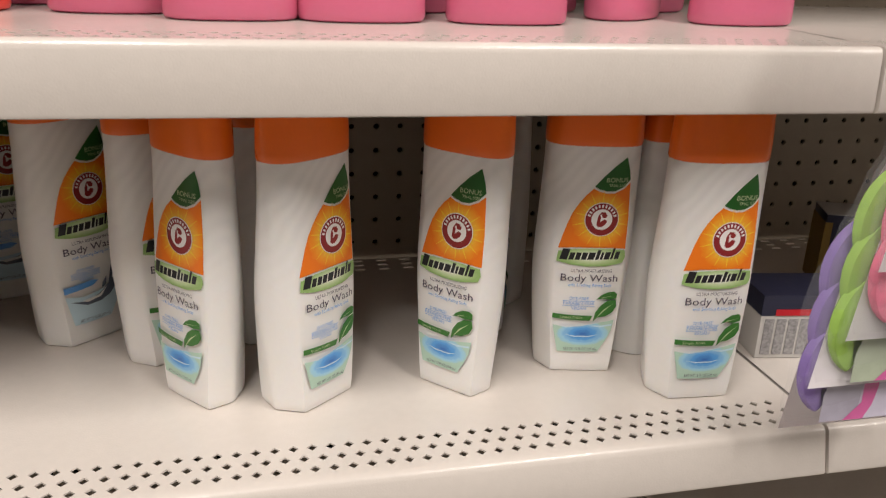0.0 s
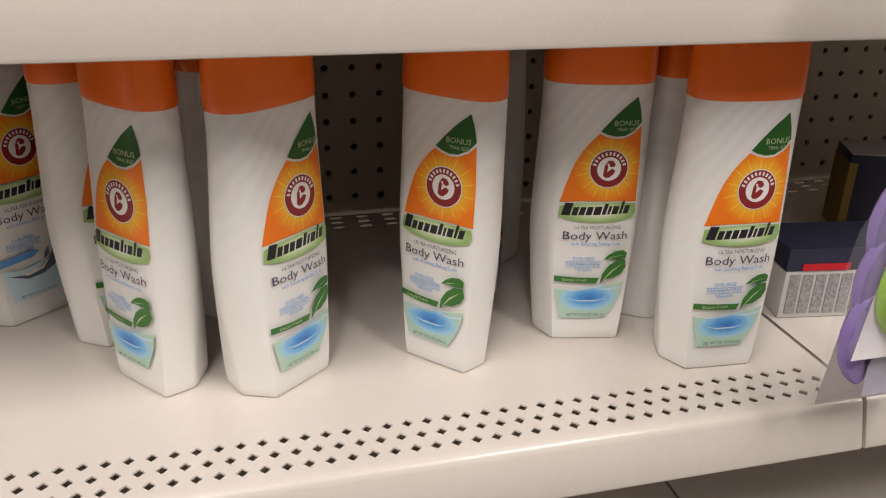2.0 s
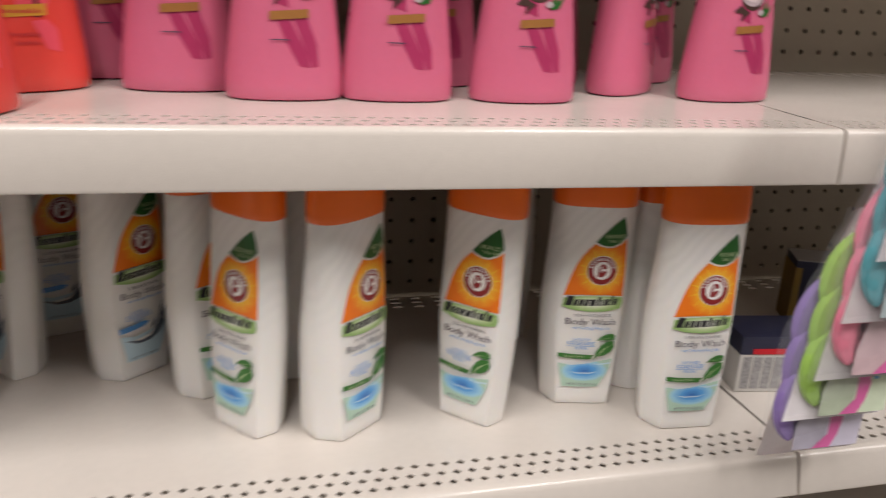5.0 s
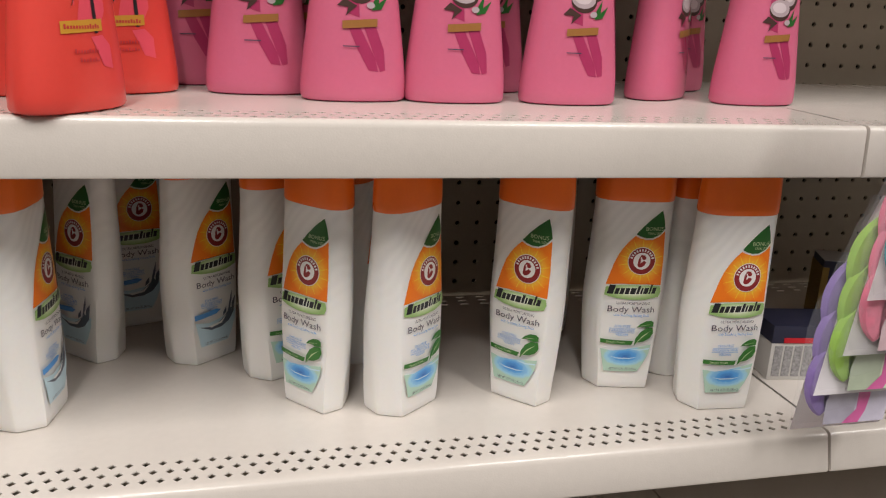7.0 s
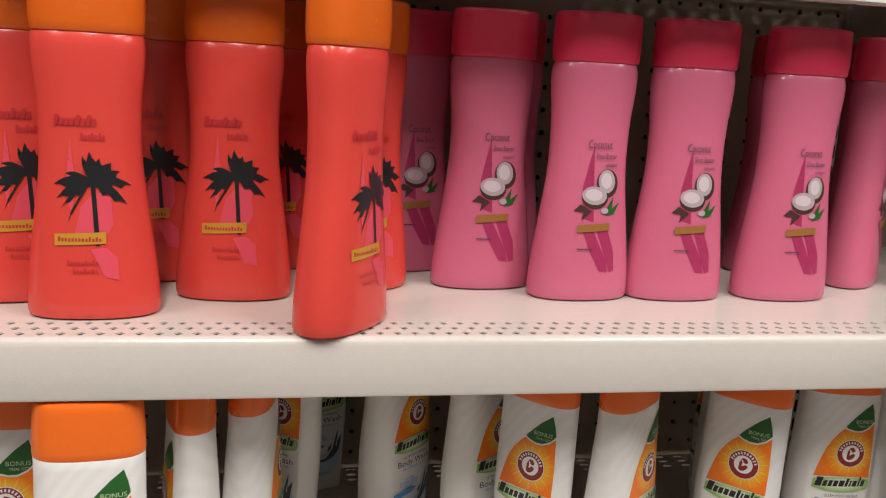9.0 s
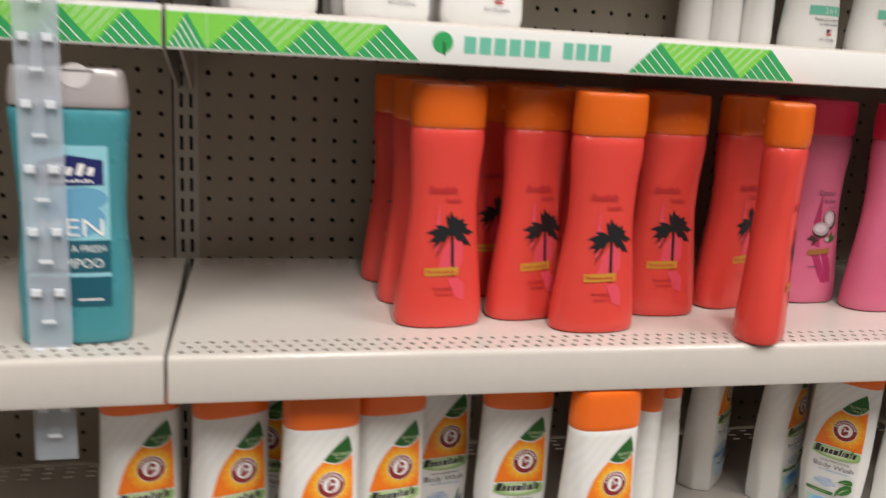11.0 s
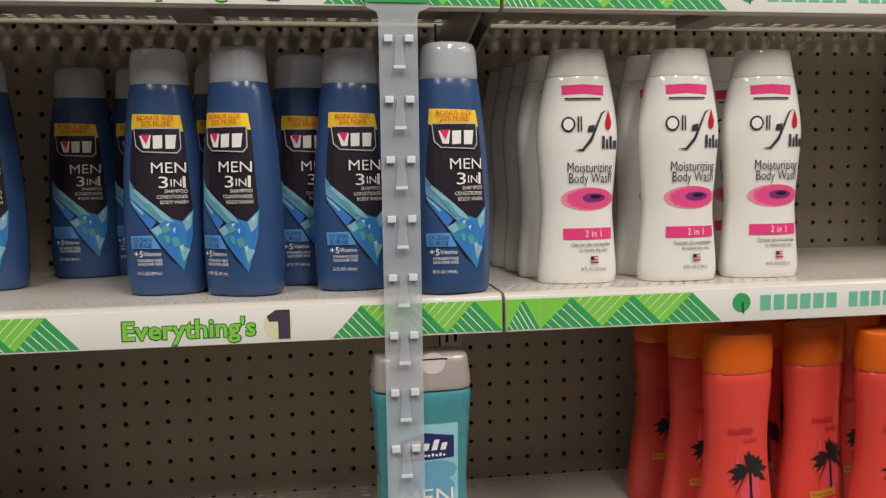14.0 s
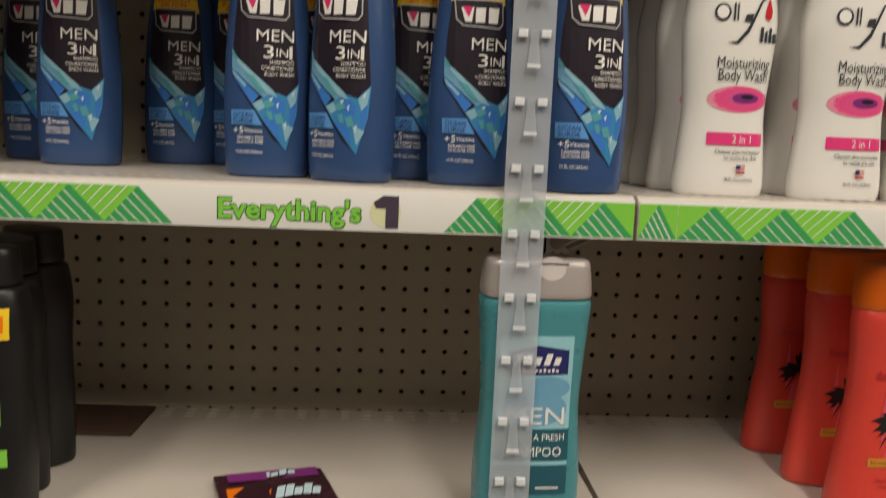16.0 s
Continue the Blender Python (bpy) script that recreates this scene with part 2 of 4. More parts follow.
class Words:
    """Words in the built-in font, fitted to a width."""
    def __init__(self, text, x0, x1, z, high, bold=0.0):
        self.text, self.x0, self.x1, self.z, self.high, self.bold = text, x0, x1, z, high, bold

    def fill(self, bm):
        cu = bpy.data.curves.new("words", "FONT")
        cu.body, cu.size, cu.resolution_u, cu.offset = self.text, 1.0, 2, self.bold
        tmp = new("words", cu)
        me = bpy.data.meshes.new_from_object(tmp)
        bpy.data.objects.remove(tmp)
        co = np.array([v.co[:] for v in me.vertices])
        lo, hi = co[:, 0].min(), co[:, 0].max()
        sx = (self.x1 - self.x0) / (hi - lo)
        sz = self.high / 0.72
        vs = [bm.verts.new((self.x0 + (c[0] - lo) * sx, 0, self.z + c[1] * sz)) for c in co]
        for p in me.polygons:
            try:
                bm.faces.new([vs[i] for i in p.vertices])
            except ValueError:
                pass
        bpy.data.meshes.remove(me)


def decal(shapes, at=None, lift=0.0003, step=0.007):
    """Flat shapes laid on the front of a body, following its curve."""
    bm = bmesh.new()
    for s in shapes:
        if isinstance(s, Words):
            s.fill(bm)
            continue
        for pts in s:
            bm.faces.new([bm.verts.new((x, 0, z)) for x, z in pts])
    bmesh.ops.triangulate(bm, faces=bm.faces[:])
    if at:
        xs = [v.co.x for v in bm.verts]
        zs = [v.co.z for v in bm.verts]
        for lo, hi, k in ((min(xs), max(xs), 0), (min(zs), max(zs), 2)):
            q = math.ceil(lo / step) * step
            while q < hi:
                co, no = [0, 0, 0], [0, 0, 0]
                co[k], no[k] = q, 1
                bmesh.ops.bisect_plane(bm, geom=bm.verts[:] + bm.edges[:] + bm.faces[:], plane_co=co, plane_no=no, dist=1e-6)
                q += step
    for v in bm.verts:
        y = 0.0
        if at:
            v.co.x, y = on_section(v.co.x, at(v.co.z))
        v.co.y = y - lift
    bm.normal_update()
    for f in bm.faces:
        if f.normal.y > 0:
            f.normal_flip()
    return bm


def print_on(thing, at, layers):
    for i, (name, inkname, shapes, *lab) in enumerate(layers):
        for s in [[s] for s in shapes] if "lettering" in name else [shapes]:
            part(name, decal(s, at, 0.00025 + 0.00014 * i, 0.004 if at is WASH else 0.007), I[inkname], thing, lab[0] if lab else "", smooth=False)


def thing(name, label, category, group=""):
    return tagged(new(name), label, category, group)


# ---- setting ----
SEC = 1.2192
YP = 0.4064


def plain(name, bm, m, label, category):
    ob = part(name, bm, m, None, smooth=False)
    return tagged(ob, label, category, kind="structure")


FLOOR = mat("floor_tile", (0.25, 0.23, 0.21), 0.35, vary=0.12, scale=5)
CEIL = mat("ceiling_tile", (0.7, 0.68, 0.64), 0.8, vary=0.05)
plain("floor", box_bm(-6, 7, -2.6, 1.0, -0.1, 0.0), FLOOR, "grey speckled vinyl store floor", "floor")
plain("ceiling", box_bm(-6, 7, -2.6, 1.0, 3.0, 3.1), CEIL, "white tiled store ceiling above the aisle", "ceiling")
plain("wall_back", box_bm(-6, 7, 0.62, 0.72, 0.0, 3.0), PEG, "tan back of the shelving run", "wall")
AISLE = mat("aisle_far", (0.12, 0.11, 0.10), 0.7, vary=0.3, scale=3)
plain("wall_aisle", box_bm(-6, 7, -2.6, -2.5, 0.0, 3.0), AISLE, "far side of the store aisle", "wall")
plain("wall_left", box_bm(-6.1, -6, -2.6, 1.0, 0.0, 3.0), AISLE, "plain end of the store aisle", "wall")
plain("wall_right", box_bm(7, 7.1, -2.6, 1.0, 0.0, 3.0), AISLE, "plain end of the store aisle", "wall")


def pierced(bm, x0, y0, cols, rows_, px, py, hole, axes, depth, stagger=False, ends=None):
    """A sheet of square cells, each with a hole whose rim goes down."""
    ax, ay, down = (Vector(a) for a in axes)
    cache = {}

    def vert(x, y, d=0.0):
        key = (round(x, 6), round(y, 6), d)
        if key not in cache:
            cache[key] = bm.verts.new(ax * x + ay * y + down * d)
        return cache[key]
    for j in range(rows_):
        off = 0.5 * px if stagger and j % 2 else 0.0
        for i in range(cols):
            cx0, cy0 = x0 + i * px + off, y0 + j * py
            cx, cy = cx0 + px / 2, cy0 + py / 2
            corner = [(cx0, cy0), (cx0 + px, cy0), (cx0 + px, cy0 + py), (cx0, cy0 + py)]
            n = len(hole)
            hv = [(cx + hx, cy + hy) for hx, hy in hole]
            for q in range(4):
                a, b = corner[q], corner[(q + 1) % 4]
                seg = [hv[(q * n // 4 + s) % n] for s in range(n // 4 + 1)]
                mid = [vert((a[0] + b[0]) / 2, a[1])] if stagger and q in (0, 2) else []
                bm.faces.new([vert(*a)] + mid + [vert(*b)] + [vert(*p) for p in reversed(seg)])
            for s in range(n):
                p, r = hv[s], hv[(s + 1) % n]
                bm.faces.new([vert(*p), vert(*r), vert(r[0], r[1], depth), vert(p[0], p[1], depth)])
        if ends:
            xa, xb = x0 + off, x0 + off + cols * px
            for u, w in ((ends[0], xa), (xb, ends[1])):
                bm.faces.new([vert(u, y0 + j * py), vert(w, y0 + j * py), vert(w, y0 + (j + 1) * py), vert(u, y0 + (j + 1) * py)])
    return bm


HD = 0.0037
DIAMOND = [(-HD / 2, -HD / 2), (0, -HD), (HD / 2, -HD / 2), (HD, 0), (HD / 2, HD / 2), (0, HD), (-HD / 2, HD / 2), (-HD, 0)]
ROUND = [(0.0031 * math.cos(radians(225 + 45 * k)), 0.0031 * math.sin(radians(225 + 45 * k))) for k in range(8)]


def shelf_unit(x0, yl, zd, label, drop=0.036, style="sloped", turn=0.0):
    x1 = x0 + SEC
    g = 0.0016
    s = thing("shelf", label, "shelf", "gondola shelves")
    s.location = (x0, yl, zd)
    s.rotation_euler = (0, 0, radians(turn))
    depth = YP - yl - 0.004
    W = SEC - 2 * g
    px = (W - 0.02) / 95
    # front band with three staggered rows of diamond holes
    bm = bmesh.new()
    yb, py = (0.0058, 0.0122) if style == "shoulder" else (0.0135, 0.0126)
    pierced(bm, g + 0.004, yb, 95, 3, px, py, DIAMOND, ((1, 0, 0), (0, 1, 0), (0, 0, -1)), 0.0012, True, (g, SEC - g))
    part("front_perforation", bm, ENAMEL, s, "cream enamel band with diamond holes", smooth=False)
    bm = bmesh.new()
    y0, y1 = yb + 3 * py, depth - 0.036
    nx = 2
    for i in range(nx):
        a, b = g + W * i / nx, g + W * (i + 1) / nx
        bm.faces.new([bm.verts.new(p) for p in ((a, y0, 0), (b, y0, 0), (b, y1, 0), (a, y1, 0))])
    bmesh.ops.remove_doubles(bm, verts=bm.verts[:], dist=1e-5)
    bmesh.ops.solidify(bm, geom=bm.faces[:], thickness=0.001)
    part("deck", bm, ENAMEL, s, smooth=False)
    bm = bmesh.new()
    pierced(bm, g, y1, 47, 3, W / 47, 0.012, [(hx * 2.0, hy * 0.8) for hx, hy in ROUND], ((1, 0, 0), (0, 1, 0), (0, 0, -1)), 0.0012)
    part("rear_perforation", bm, ENAMEL, s, smooth=False)
    # rolled front lip
    if style == "upright":
        prof = [(yb, 0.0), (0.008, 0.0), (0.0045, -0.0007), (0.002, -0.0026), (0.0006, -0.0055), (0.0, -0.009), (0.0, -drop + 0.003)]
    elif style == "shoulder":
        prof = [(yb, 0.0), (0.0042, -0.0003), (0.0024, -0.0012), (0.0012, -0.0032), (0.0006, -0.006), (-0.0018, -drop + 0.003)]
    else:
        prof = [(yb, 0.0), (0.010, 0.0), (0.0065, -0.0008), (0.0046, -0.0026), (0.0036, -0.006), (-0.0040, -drop + 0.003)]
    yf = prof[-1][0]
    prof += [(yf + 0.0008, -drop + 0.0008), (yf + 0.003, -drop), (yf + 0.014, -drop)]
    bm = bmesh.new()
    n = 8
    cols = []
    for i in range(n + 1):
        x = g + W * i / n
        cols.append([bm.verts.new((x, y, z)) for y, z in prof])
    for c0, c1 in zip(cols, cols[1:]):
        for k in range(len(prof) - 1):
            bm.faces.new((c0[k], c0[k + 1], c1[k + 1], c1[k]))
    for c, flip in ((cols[0], False), (cols[-1], True)):
        x = c[0].co.x
        e = [bm.verts.new((x, y, z)) for y, z in prof]
        e += [bm.verts.new((x, depth - 0.02, -drop)), bm.verts.new((x, depth - 0.02, 0))]
        bm.faces.new(e if flip else e[::-1])
    bmesh.ops.recalc_face_normals(bm, faces=bm.faces[:])
    part("lip", bm, ENAMEL, s, "rolled cream front lip")
    # folded cross ribs under the deck and end brackets
    for rx in (0.3, 0.61, 0.92):
        part("rib", box_bm(rx - 0.02, rx + 0.02, 0.075, depth - 0.05, -0.012, -0.0015), ENAMEL, s, smooth=False)
    for bx in (0.006, SEC - 0.009):
        bm = bmesh.new()
        pts = [(0.05, -0.004), (depth, -0.004), (depth, -0.085), (depth - 0.03, -0.085), (0.06, -0.03)]
        f = bm.faces.new([bm.verts.new((bx, y, z)) for y, z in pts])
        ex = bmesh.ops.extrude_face_region(bm, geom=[f])
        bmesh.ops.translate(bm, verts=[v for v in ex["geom"] if isinstance(v, bmesh.types.BMVert)], vec=(0.003, 0, 0))
        bmesh.ops.recalc_face_normals(bm, faces=bm.faces[:])
        part("bracket", bm, STEEL, s, smooth=False)
    return s


ZA, ZB, ZC, ZD, ZL = 0.6125, 0.886, 1.18, 1.477, 0.372
YA, YB, YC, YD, YL = 0.0085, 0.0585, 0.1016, 0.1016, -0.02
for k in (-1, 0, 1):
    shelf_unit(k * SEC, YL, ZL, "empty cream enamel lower gondola shelf")
    shelf_unit(k * SEC, YA, ZA, "cream enamel shelf holding white body wash bottles")
    shelf_unit(k * SEC, YB - 0.0235 * (k == 1), ZB, "cream enamel shelf with perforated front edge", 0.0435, "shoulder", -1.1 * (k == 0))
    shelf_unit(k * SEC, YC, ZC, "cream enamel shelf with a green price strip on its lip", 0.037, "upright")
    shelf_unit(k * SEC, YD, ZD, "upper cream enamel shelf with a green price strip", 0.037, "upright")
for k in (-1, 0, 1):
    bm = bmesh.new()
    pierced(bm, k * SEC + (0.008 if k < 0 else 0.013), 0.3127, 47, 57, (SEC - 0.024) / 47, 0.0254, ROUND, ((1, 0, 0), (0, 0, 1), (0, 1, 0)), 0.004)
    bmesh.ops.translate(bm, verts=bm.verts[:], vec=(0, YP, 0))
    pb = part("pegboard", bm, PEG, None, smooth=False)
    tagged(pb, "tan pegboard back panel with rows of round holes", "pegboard", kind="structure")
    # added sheet, its black paints the shade seen through the holes
    plain("pegboard_shade_sheet", box_bm(k * SEC, k * SEC + SEC, YP + 0.03, YP + 0.034, 0.3, 1.8), DARK, "near-black sheet standing in for the shade behind the pegboard", "panel")
for k in (-1, 0, 1, 2):
    u = thing("upright", "slotted steel upright between shelf sections", "upright", "gondola uprights")
    u.location = (k * SEC, YP, 0)
    bm = bmesh.new()
    z = 0.3
    xs = (-0.014, -0.0075, -0.0035, 0.0035, 0.0075, 0.014)
    while z < 1.78:
        for zi0, zi1, cut in ((z, z + 0.009, False), (z + 0.009, z + 0.0254, True)):
            for c in range(5):
                if cut and c in (1, 3):
                    continue
                bm.faces.new([bm.verts.new(p) for p in ((xs[c], -0.0015, zi0), (xs[c + 1], -0.0015, zi0), (xs[c + 1], -0.0015, zi1), (xs[c], -0.0015, zi1))])
        z += 0.0254
    part("slotted_face", bm, STEEL, u, smooth=False)
    # solid core in the same black, painting the shade inside the slots
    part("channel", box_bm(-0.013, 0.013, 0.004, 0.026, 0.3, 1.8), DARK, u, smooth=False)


# ---- bottles: white body wash with an orange cap ----
WASH = smooth_curve([(0.0, 0.0316, 0.0200, 2.4, 0.92, 0.17), (0.012, 0.0328, 0.0208, 2.4, 0.90, 0.17), (0.05, 0.0358, 0.0220, 2.5, 0.50, 0.16), (0.09, 0.0378, 0.0222, 2.6, 0.30, 0.15),
                     (0.14, 0.0370, 0.0200, 2.6, 0.18, 0.12), (0.172, 0.0366, 0.0180, 2.6, 0.12, 0.10), (0.1885, 0.0366, 0.0174, 2.6, 0.10, 0.10)])
WASHCAP = smooth_curve([(0.1862, 0.0371, 0.0179, 2.6, 0.10, 0.10), (0.205, 0.0368, 0.0177, 2.6, 0.10, 0.10), (0.228, 0.0352, 0.0168, 2.6, 0.10, 0.10)])


def mm(*pts):
    """Millimetres on the label, from the middle line and the foot of the bottle."""
    return [(x * 0.001, z * 0.001 + 0.003) for x, z in pts]


def mw(text, x0, x1, z, high):
    return Words(text, x0 * 0.001, x1 * 0.001, z * 0.001 + 0.003, high * 0.001)


def mell(cx, cz, rx, rz, turn=0.0):
    return ellipse(cx * 0.001, cz * 0.001 + 0.003, rx * 0.001, rz * 0.001, 28, turn)


SUN = (0.0055, 0.1315)
radial_ink("sunglow", SUN[0], SUN[1], 0.026, 0.026, [(0.50, (0.95, 0.60, 0.06)), (0.80, (0.93, 0.34, 0.02)), (1.0, (0.90, 0.20, 0.01))])
radial_ink("pond", -0.001, 0.0355, 0.025, 0.0125, [(0.1, (0.03, 0.15, 0.50)), (0.45, (0.08, 0.33, 0.72)), (0.8, (0.32, 0.60, 0.78)), (1.0, (0.44, 0.62, 0.50))], 0.025)
radial_ink("brush", 0.0005, 0.1015, 0.029, 0.0085, [(0.35, (0.82, 0.84, 0.74)), (0.65, (0.55, 0.68, 0.36)), (0.95, (0.30, 0.47, 0.16))])


def name_bars(x0, x1, z0, z1, rise, slant):
    """Slanted bars of a word's rhythm, in place of a name."""
    out, u = [], 0.0
    pattern = ((1.25, 1.0), (0.9, 0.66), (0.9, 0.66), (0.95, 0.66), (1.15, 0.66), (0.7, 0.88), (0.55, 0.66), (1.0, 0.66), (0.55, 1.0), (0.9, 0.66))
    total = sum(w for w, _ in pattern)
    for w, h in pattern:
        a = x0 + (x1 - x0) * u / total
        b = a + (x1 - x0) * w / total - (x1 - x0) * 0.022
        base = z0 + rise * u / total
        hh = (z1 - z0) * h
        out.append([(a, base), (b, base), (b + slant * hh, base + hh), (a + slant * hh, base + hh)])
        u += w
    return out


def wash_bottle(kind, label):
    t = thing("body_wash_bottle", label, "bottle", "white body wash bottles")
    part("body", loft(WASH, 0.0, 0.1885, rows=30, around=64, edge=0.0016), WASHWHITE, t)
    part("cap", loft(WASHCAP, 0.1862, 0.228, rows=8, around=64, edge=0.003), ORANGECAP, t, "glossy orange flip cap")
    sx, sz = SUN
    layers = [
        ("label_panel", "sunglow", [[mm((-2.5, 152.3), (-8, 147), (-13, 140.5), (-17.2, 133), (-20.5, 124), (-23.2, 114.5), (-25.8, 104.3), (-13, 105.6), (0, 106), (14, 105.6), (27.2, 104.3), (27.3, 130), (26, 157), (21, 152.3), (14, 149), (8, 148.8), (2, 150.2))]], "orange printed sunburst panel"),
        ("tip", "green", [[mm((21.6, 176.8), (24.4, 168), (26, 159.5), (21, 154), (14, 150.7), (8, 150.4), (2, 151.9), (-2, 154), (4.5, 161.5), (12.5, 169.5))]], "dark green label tip"),
        ("sunburst", "yellow", [burst(sx, sz, 0.0115, 0.0235, 28)]),
        ("badge", "white", [ellipse(sx, sz, 0.0134, 0.0134, 36)], "round maroon and white badge"),
        ("badge_ring", "maroon", [ellipse(sx, sz, 0.0128, 0.0128, 36)]),
        ("badge_centre", "white", [ellipse(sx, sz, 0.0082, 0.0082, 30)] + [[[(sx + 0.0094 * math.cos(u - .07), sz + 0.0094 * math.sin(u - .07)), (sx + 0.0117 * math.cos(u - .06), sz + 0.0117 * math.sin(u - .06)), (sx + 0.0117 * math.cos(u + .06), sz + 0.0117 * math.sin(u + .06)), (sx + 0.0094 * math.cos(u + .07), sz + 0.0094 * math.sin(u + .07))]] for u in (0.30 + 0.255 * i for i in range(11))]),
        ("badge_mark", "maroon", [[mm((1.5, 124), (2.2, 130.5), (3.4, 132.6), (4.6, 130.5), (4.2, 126.5), (7.4, 128.8), (9.8, 127.4), (8.4, 124.6), (5.8, 122.6), (3.2, 122.4))], mell(7.4, 131.6, 2.1, 1.8), [mm((2.6, 131.6), (4.8, 134.6), (8.6, 134.0), (7.6, 132.6), (4.4, 132.2))]]),
        ("name_swash", "brush", [[mm((-26.5, 94.0), (-25.6, 102.2), (-14, 104.6), (0, 105.2), (14, 105.0), (26.6, 103.6), (27.6, 98), (25.6, 93.4), (12, 90.8), (-3, 90.4), (-16, 91.6))]], "soft green brush mark"),
        ("name_block", "black", [name_bars(-0.0245, 0.0225, 0.0985, 0.1075, 0.0014, 0.25)]),
        ("lettering", "ink", [mw("ULTRA MOISTURIZING" if kind == "m" else "ULTRA REPLENISHING", -15, 17.4, 85.6, 2.7), mw("Body Wash", -22.3, 22.8, 77.9, 6.1)]),
        ("fine_lettering", "skyblue", [mw("with Soothing Baking Soda", -16.4, 18.2, 73.6, 2.6), mw("DYE-FREE", -14, 1, 62.1, 2.6), mw("PARABEN-FREE", -18.6, 5.6, 57.8, 2.6), mw("VEGAN", -12.3, -0.7, 53.6, 2.6), rect(-0.019, 0.006, 0.0638, 0.0642), rect(-0.019, 0.006, 0.0596, 0.0600)]),
        ("tip_lettering", "lime", [mw("BONUS", 6.5, 23.5, 158.0, 3.6), mw("TRIAL SIZE", 8.5, 22.5, 154.4, 2.2)]),
    ]
    if kind == "m":
        layers += [
            ("water_panel", "pond", [[mm((-25.2, 39.6), (-14, 37.8), (-2, 39.4), (10, 42.0), (23.6, 44.6), (22.0, 35), (18, 26), (12.4, 16.3), (-4, 16.0), (-20.2, 16.4))]], "pale green water picture"),
            ("ripple", "pale", [[mm((-16, 32), (-8, 29.6), (4, 29.6), (12, 32), (4, 30.6), (-8, 30.6))], [mm((2, 40.0), (12, 38.4), (22, 39.6), (22.6, 41.2), (12, 39.8))]]),
            ("scent_band", "leaf", [[mm((-26.0, 49.8), (-26.0, 45.6), (-10, 44.6), (3.6, 44.2), (5.4, 48.6), (-10, 49.0))]], "green scent band"),
            ("leaf", "leaf", [[mm((7.0, 62.8), (10.5, 66.5), (15.5, 69.2), (21, 69.6), (24, 67.5), (23.6, 63.4), (18, 62.8), (12, 63.6))], [mm((6.2, 43.8), (7.2, 51.5), (11.5, 58.2), (17, 62.0), (23.4, 62.4), (24.4, 56.5), (21.5, 51.5), (15.5, 48.2), (9.5, 47.2))]], "green leaf picture"),
            ("leaf_vein", "lime", [[mm((6.6, 44.6), (13.6, 54.0), (21.6, 59.4), (14.4, 53.2))], [mm((11, 64.6), (22, 66.2), (12, 64.2))]]),
            ("scent_lettering", "lime", [mw("Simply Fresh", -20.5, -3, 46.1, 2.3)]),
        ]
    else:
        layers += [
            ("water_panel", "pale", [[mm((-25.2, 42.6), (-10, 39.6), (6, 42.0), (23.4, 46.6), (22.0, 36), (18, 26), (12.4, 16.3), (-4, 16.0), (-20.2, 16.4))]], "pale blue water picture"),
            ("splash", "slate", [[mm((-22, 37.8), (-10, 35.4), (3, 38.6), (12.4, 45.8), (15.6, 58.8), (18.8, 68.4), (18, 54), (23.6, 61), (20.8, 44.2), (14, 36.2), (4.4, 32.2), (-8, 31.8))], [mm((6.8, 47.4), (11, 52.6), (10.2, 45.8), (6, 42.6))]], "grey water splash picture"),
            ("scent_band", "skyblue", [[mm((-26, 50.6), (-2, 53.0), (3.4, 51.2), (-2, 47.8), (-25.6, 45.4))]], "blue scent band"),
            ("splash_light", "white", [[mm((-12, 36.6), (3, 38.2), (11, 43.8), (4.4, 36.2), (-8, 34.4))], [mm((16, 50), (18.4, 60), (17.4, 48))]]),
        ]
    layers.append(("weight_lettering", "ink", [mw("NET WT 12 FL OZ (354 mL)", -15.4, 11.4, 18.0, 2.4)]))
    print_on(t, WASH, layers)
    return t


def place(master, rows, z, half):
    """Copies of a bottle at rows of (x, y of its front, turn); the first row takes the master."""
    for i, (x, y, turn, *tilt) in enumerate(rows):
        m = pose(x, y + half, z + 0.0004, tilt[0] if tilt else 0, 0, turn)
        if i == 0:
            master.matrix_basis = m
        else:
            copy_thing(master, m)


moist = wash_bottle("m", "white body wash bottle with orange cap and leaf label")
place(moist, [(0.773, 0.124, -50), (0.848, 0.108, 39), (0.966, 0.110, -48), (1.0705, 0.1255, -11), (1.144, 0.069, -4),
              (0.742, 0.196, 30), (0.822, 0.225, 60), (1.008, 0.215, 85), (1.043, 0.270, -80), (1.136, 0.150, -112)], ZA, 0.02)
repl = wash_bottle("r", "white body wash bottle with orange cap and splash label")
place(repl, [(0.6665, 0.243, 40), (0.5625, 0.2595, -44), (0.590, 0.348, 20), (0.528, 0.133, 80), (0.481, 0.099, -78), (0.420, 0.045, 4),
             (0.348, 0.102, -4), (0.279, 0.165, 8), (0.212, 0.104, 8), (0.141, 0.078, 4), (0.056, 0.115, 16), (0.098, 0.185, -30),
             (0.845, 0.310, 5), (-0.03, 0.13, 10)], ZA, 0.02)

# ---- coral and pink bottles: flared base, slim waist ----
FLARE = smooth_curve([(0.0, 0.0452, 0.0255, 2.3), (0.02, 0.0446, 0.0252, 2.3), (0.06, 0.0400, 0.0232, 2.3), (0.11, 0.0342, 0.0212, 2.3), (0.15, 0.0342, 0.0207, 2.3),
                      (0.175, 0.0364, 0.0214, 2.3), (0.188, 0.0370, 0.0216, 2.3), (0.196, 0.0362, 0.0210, 2.3), (0.204, 0.0330, 0.0194, 2.3)])
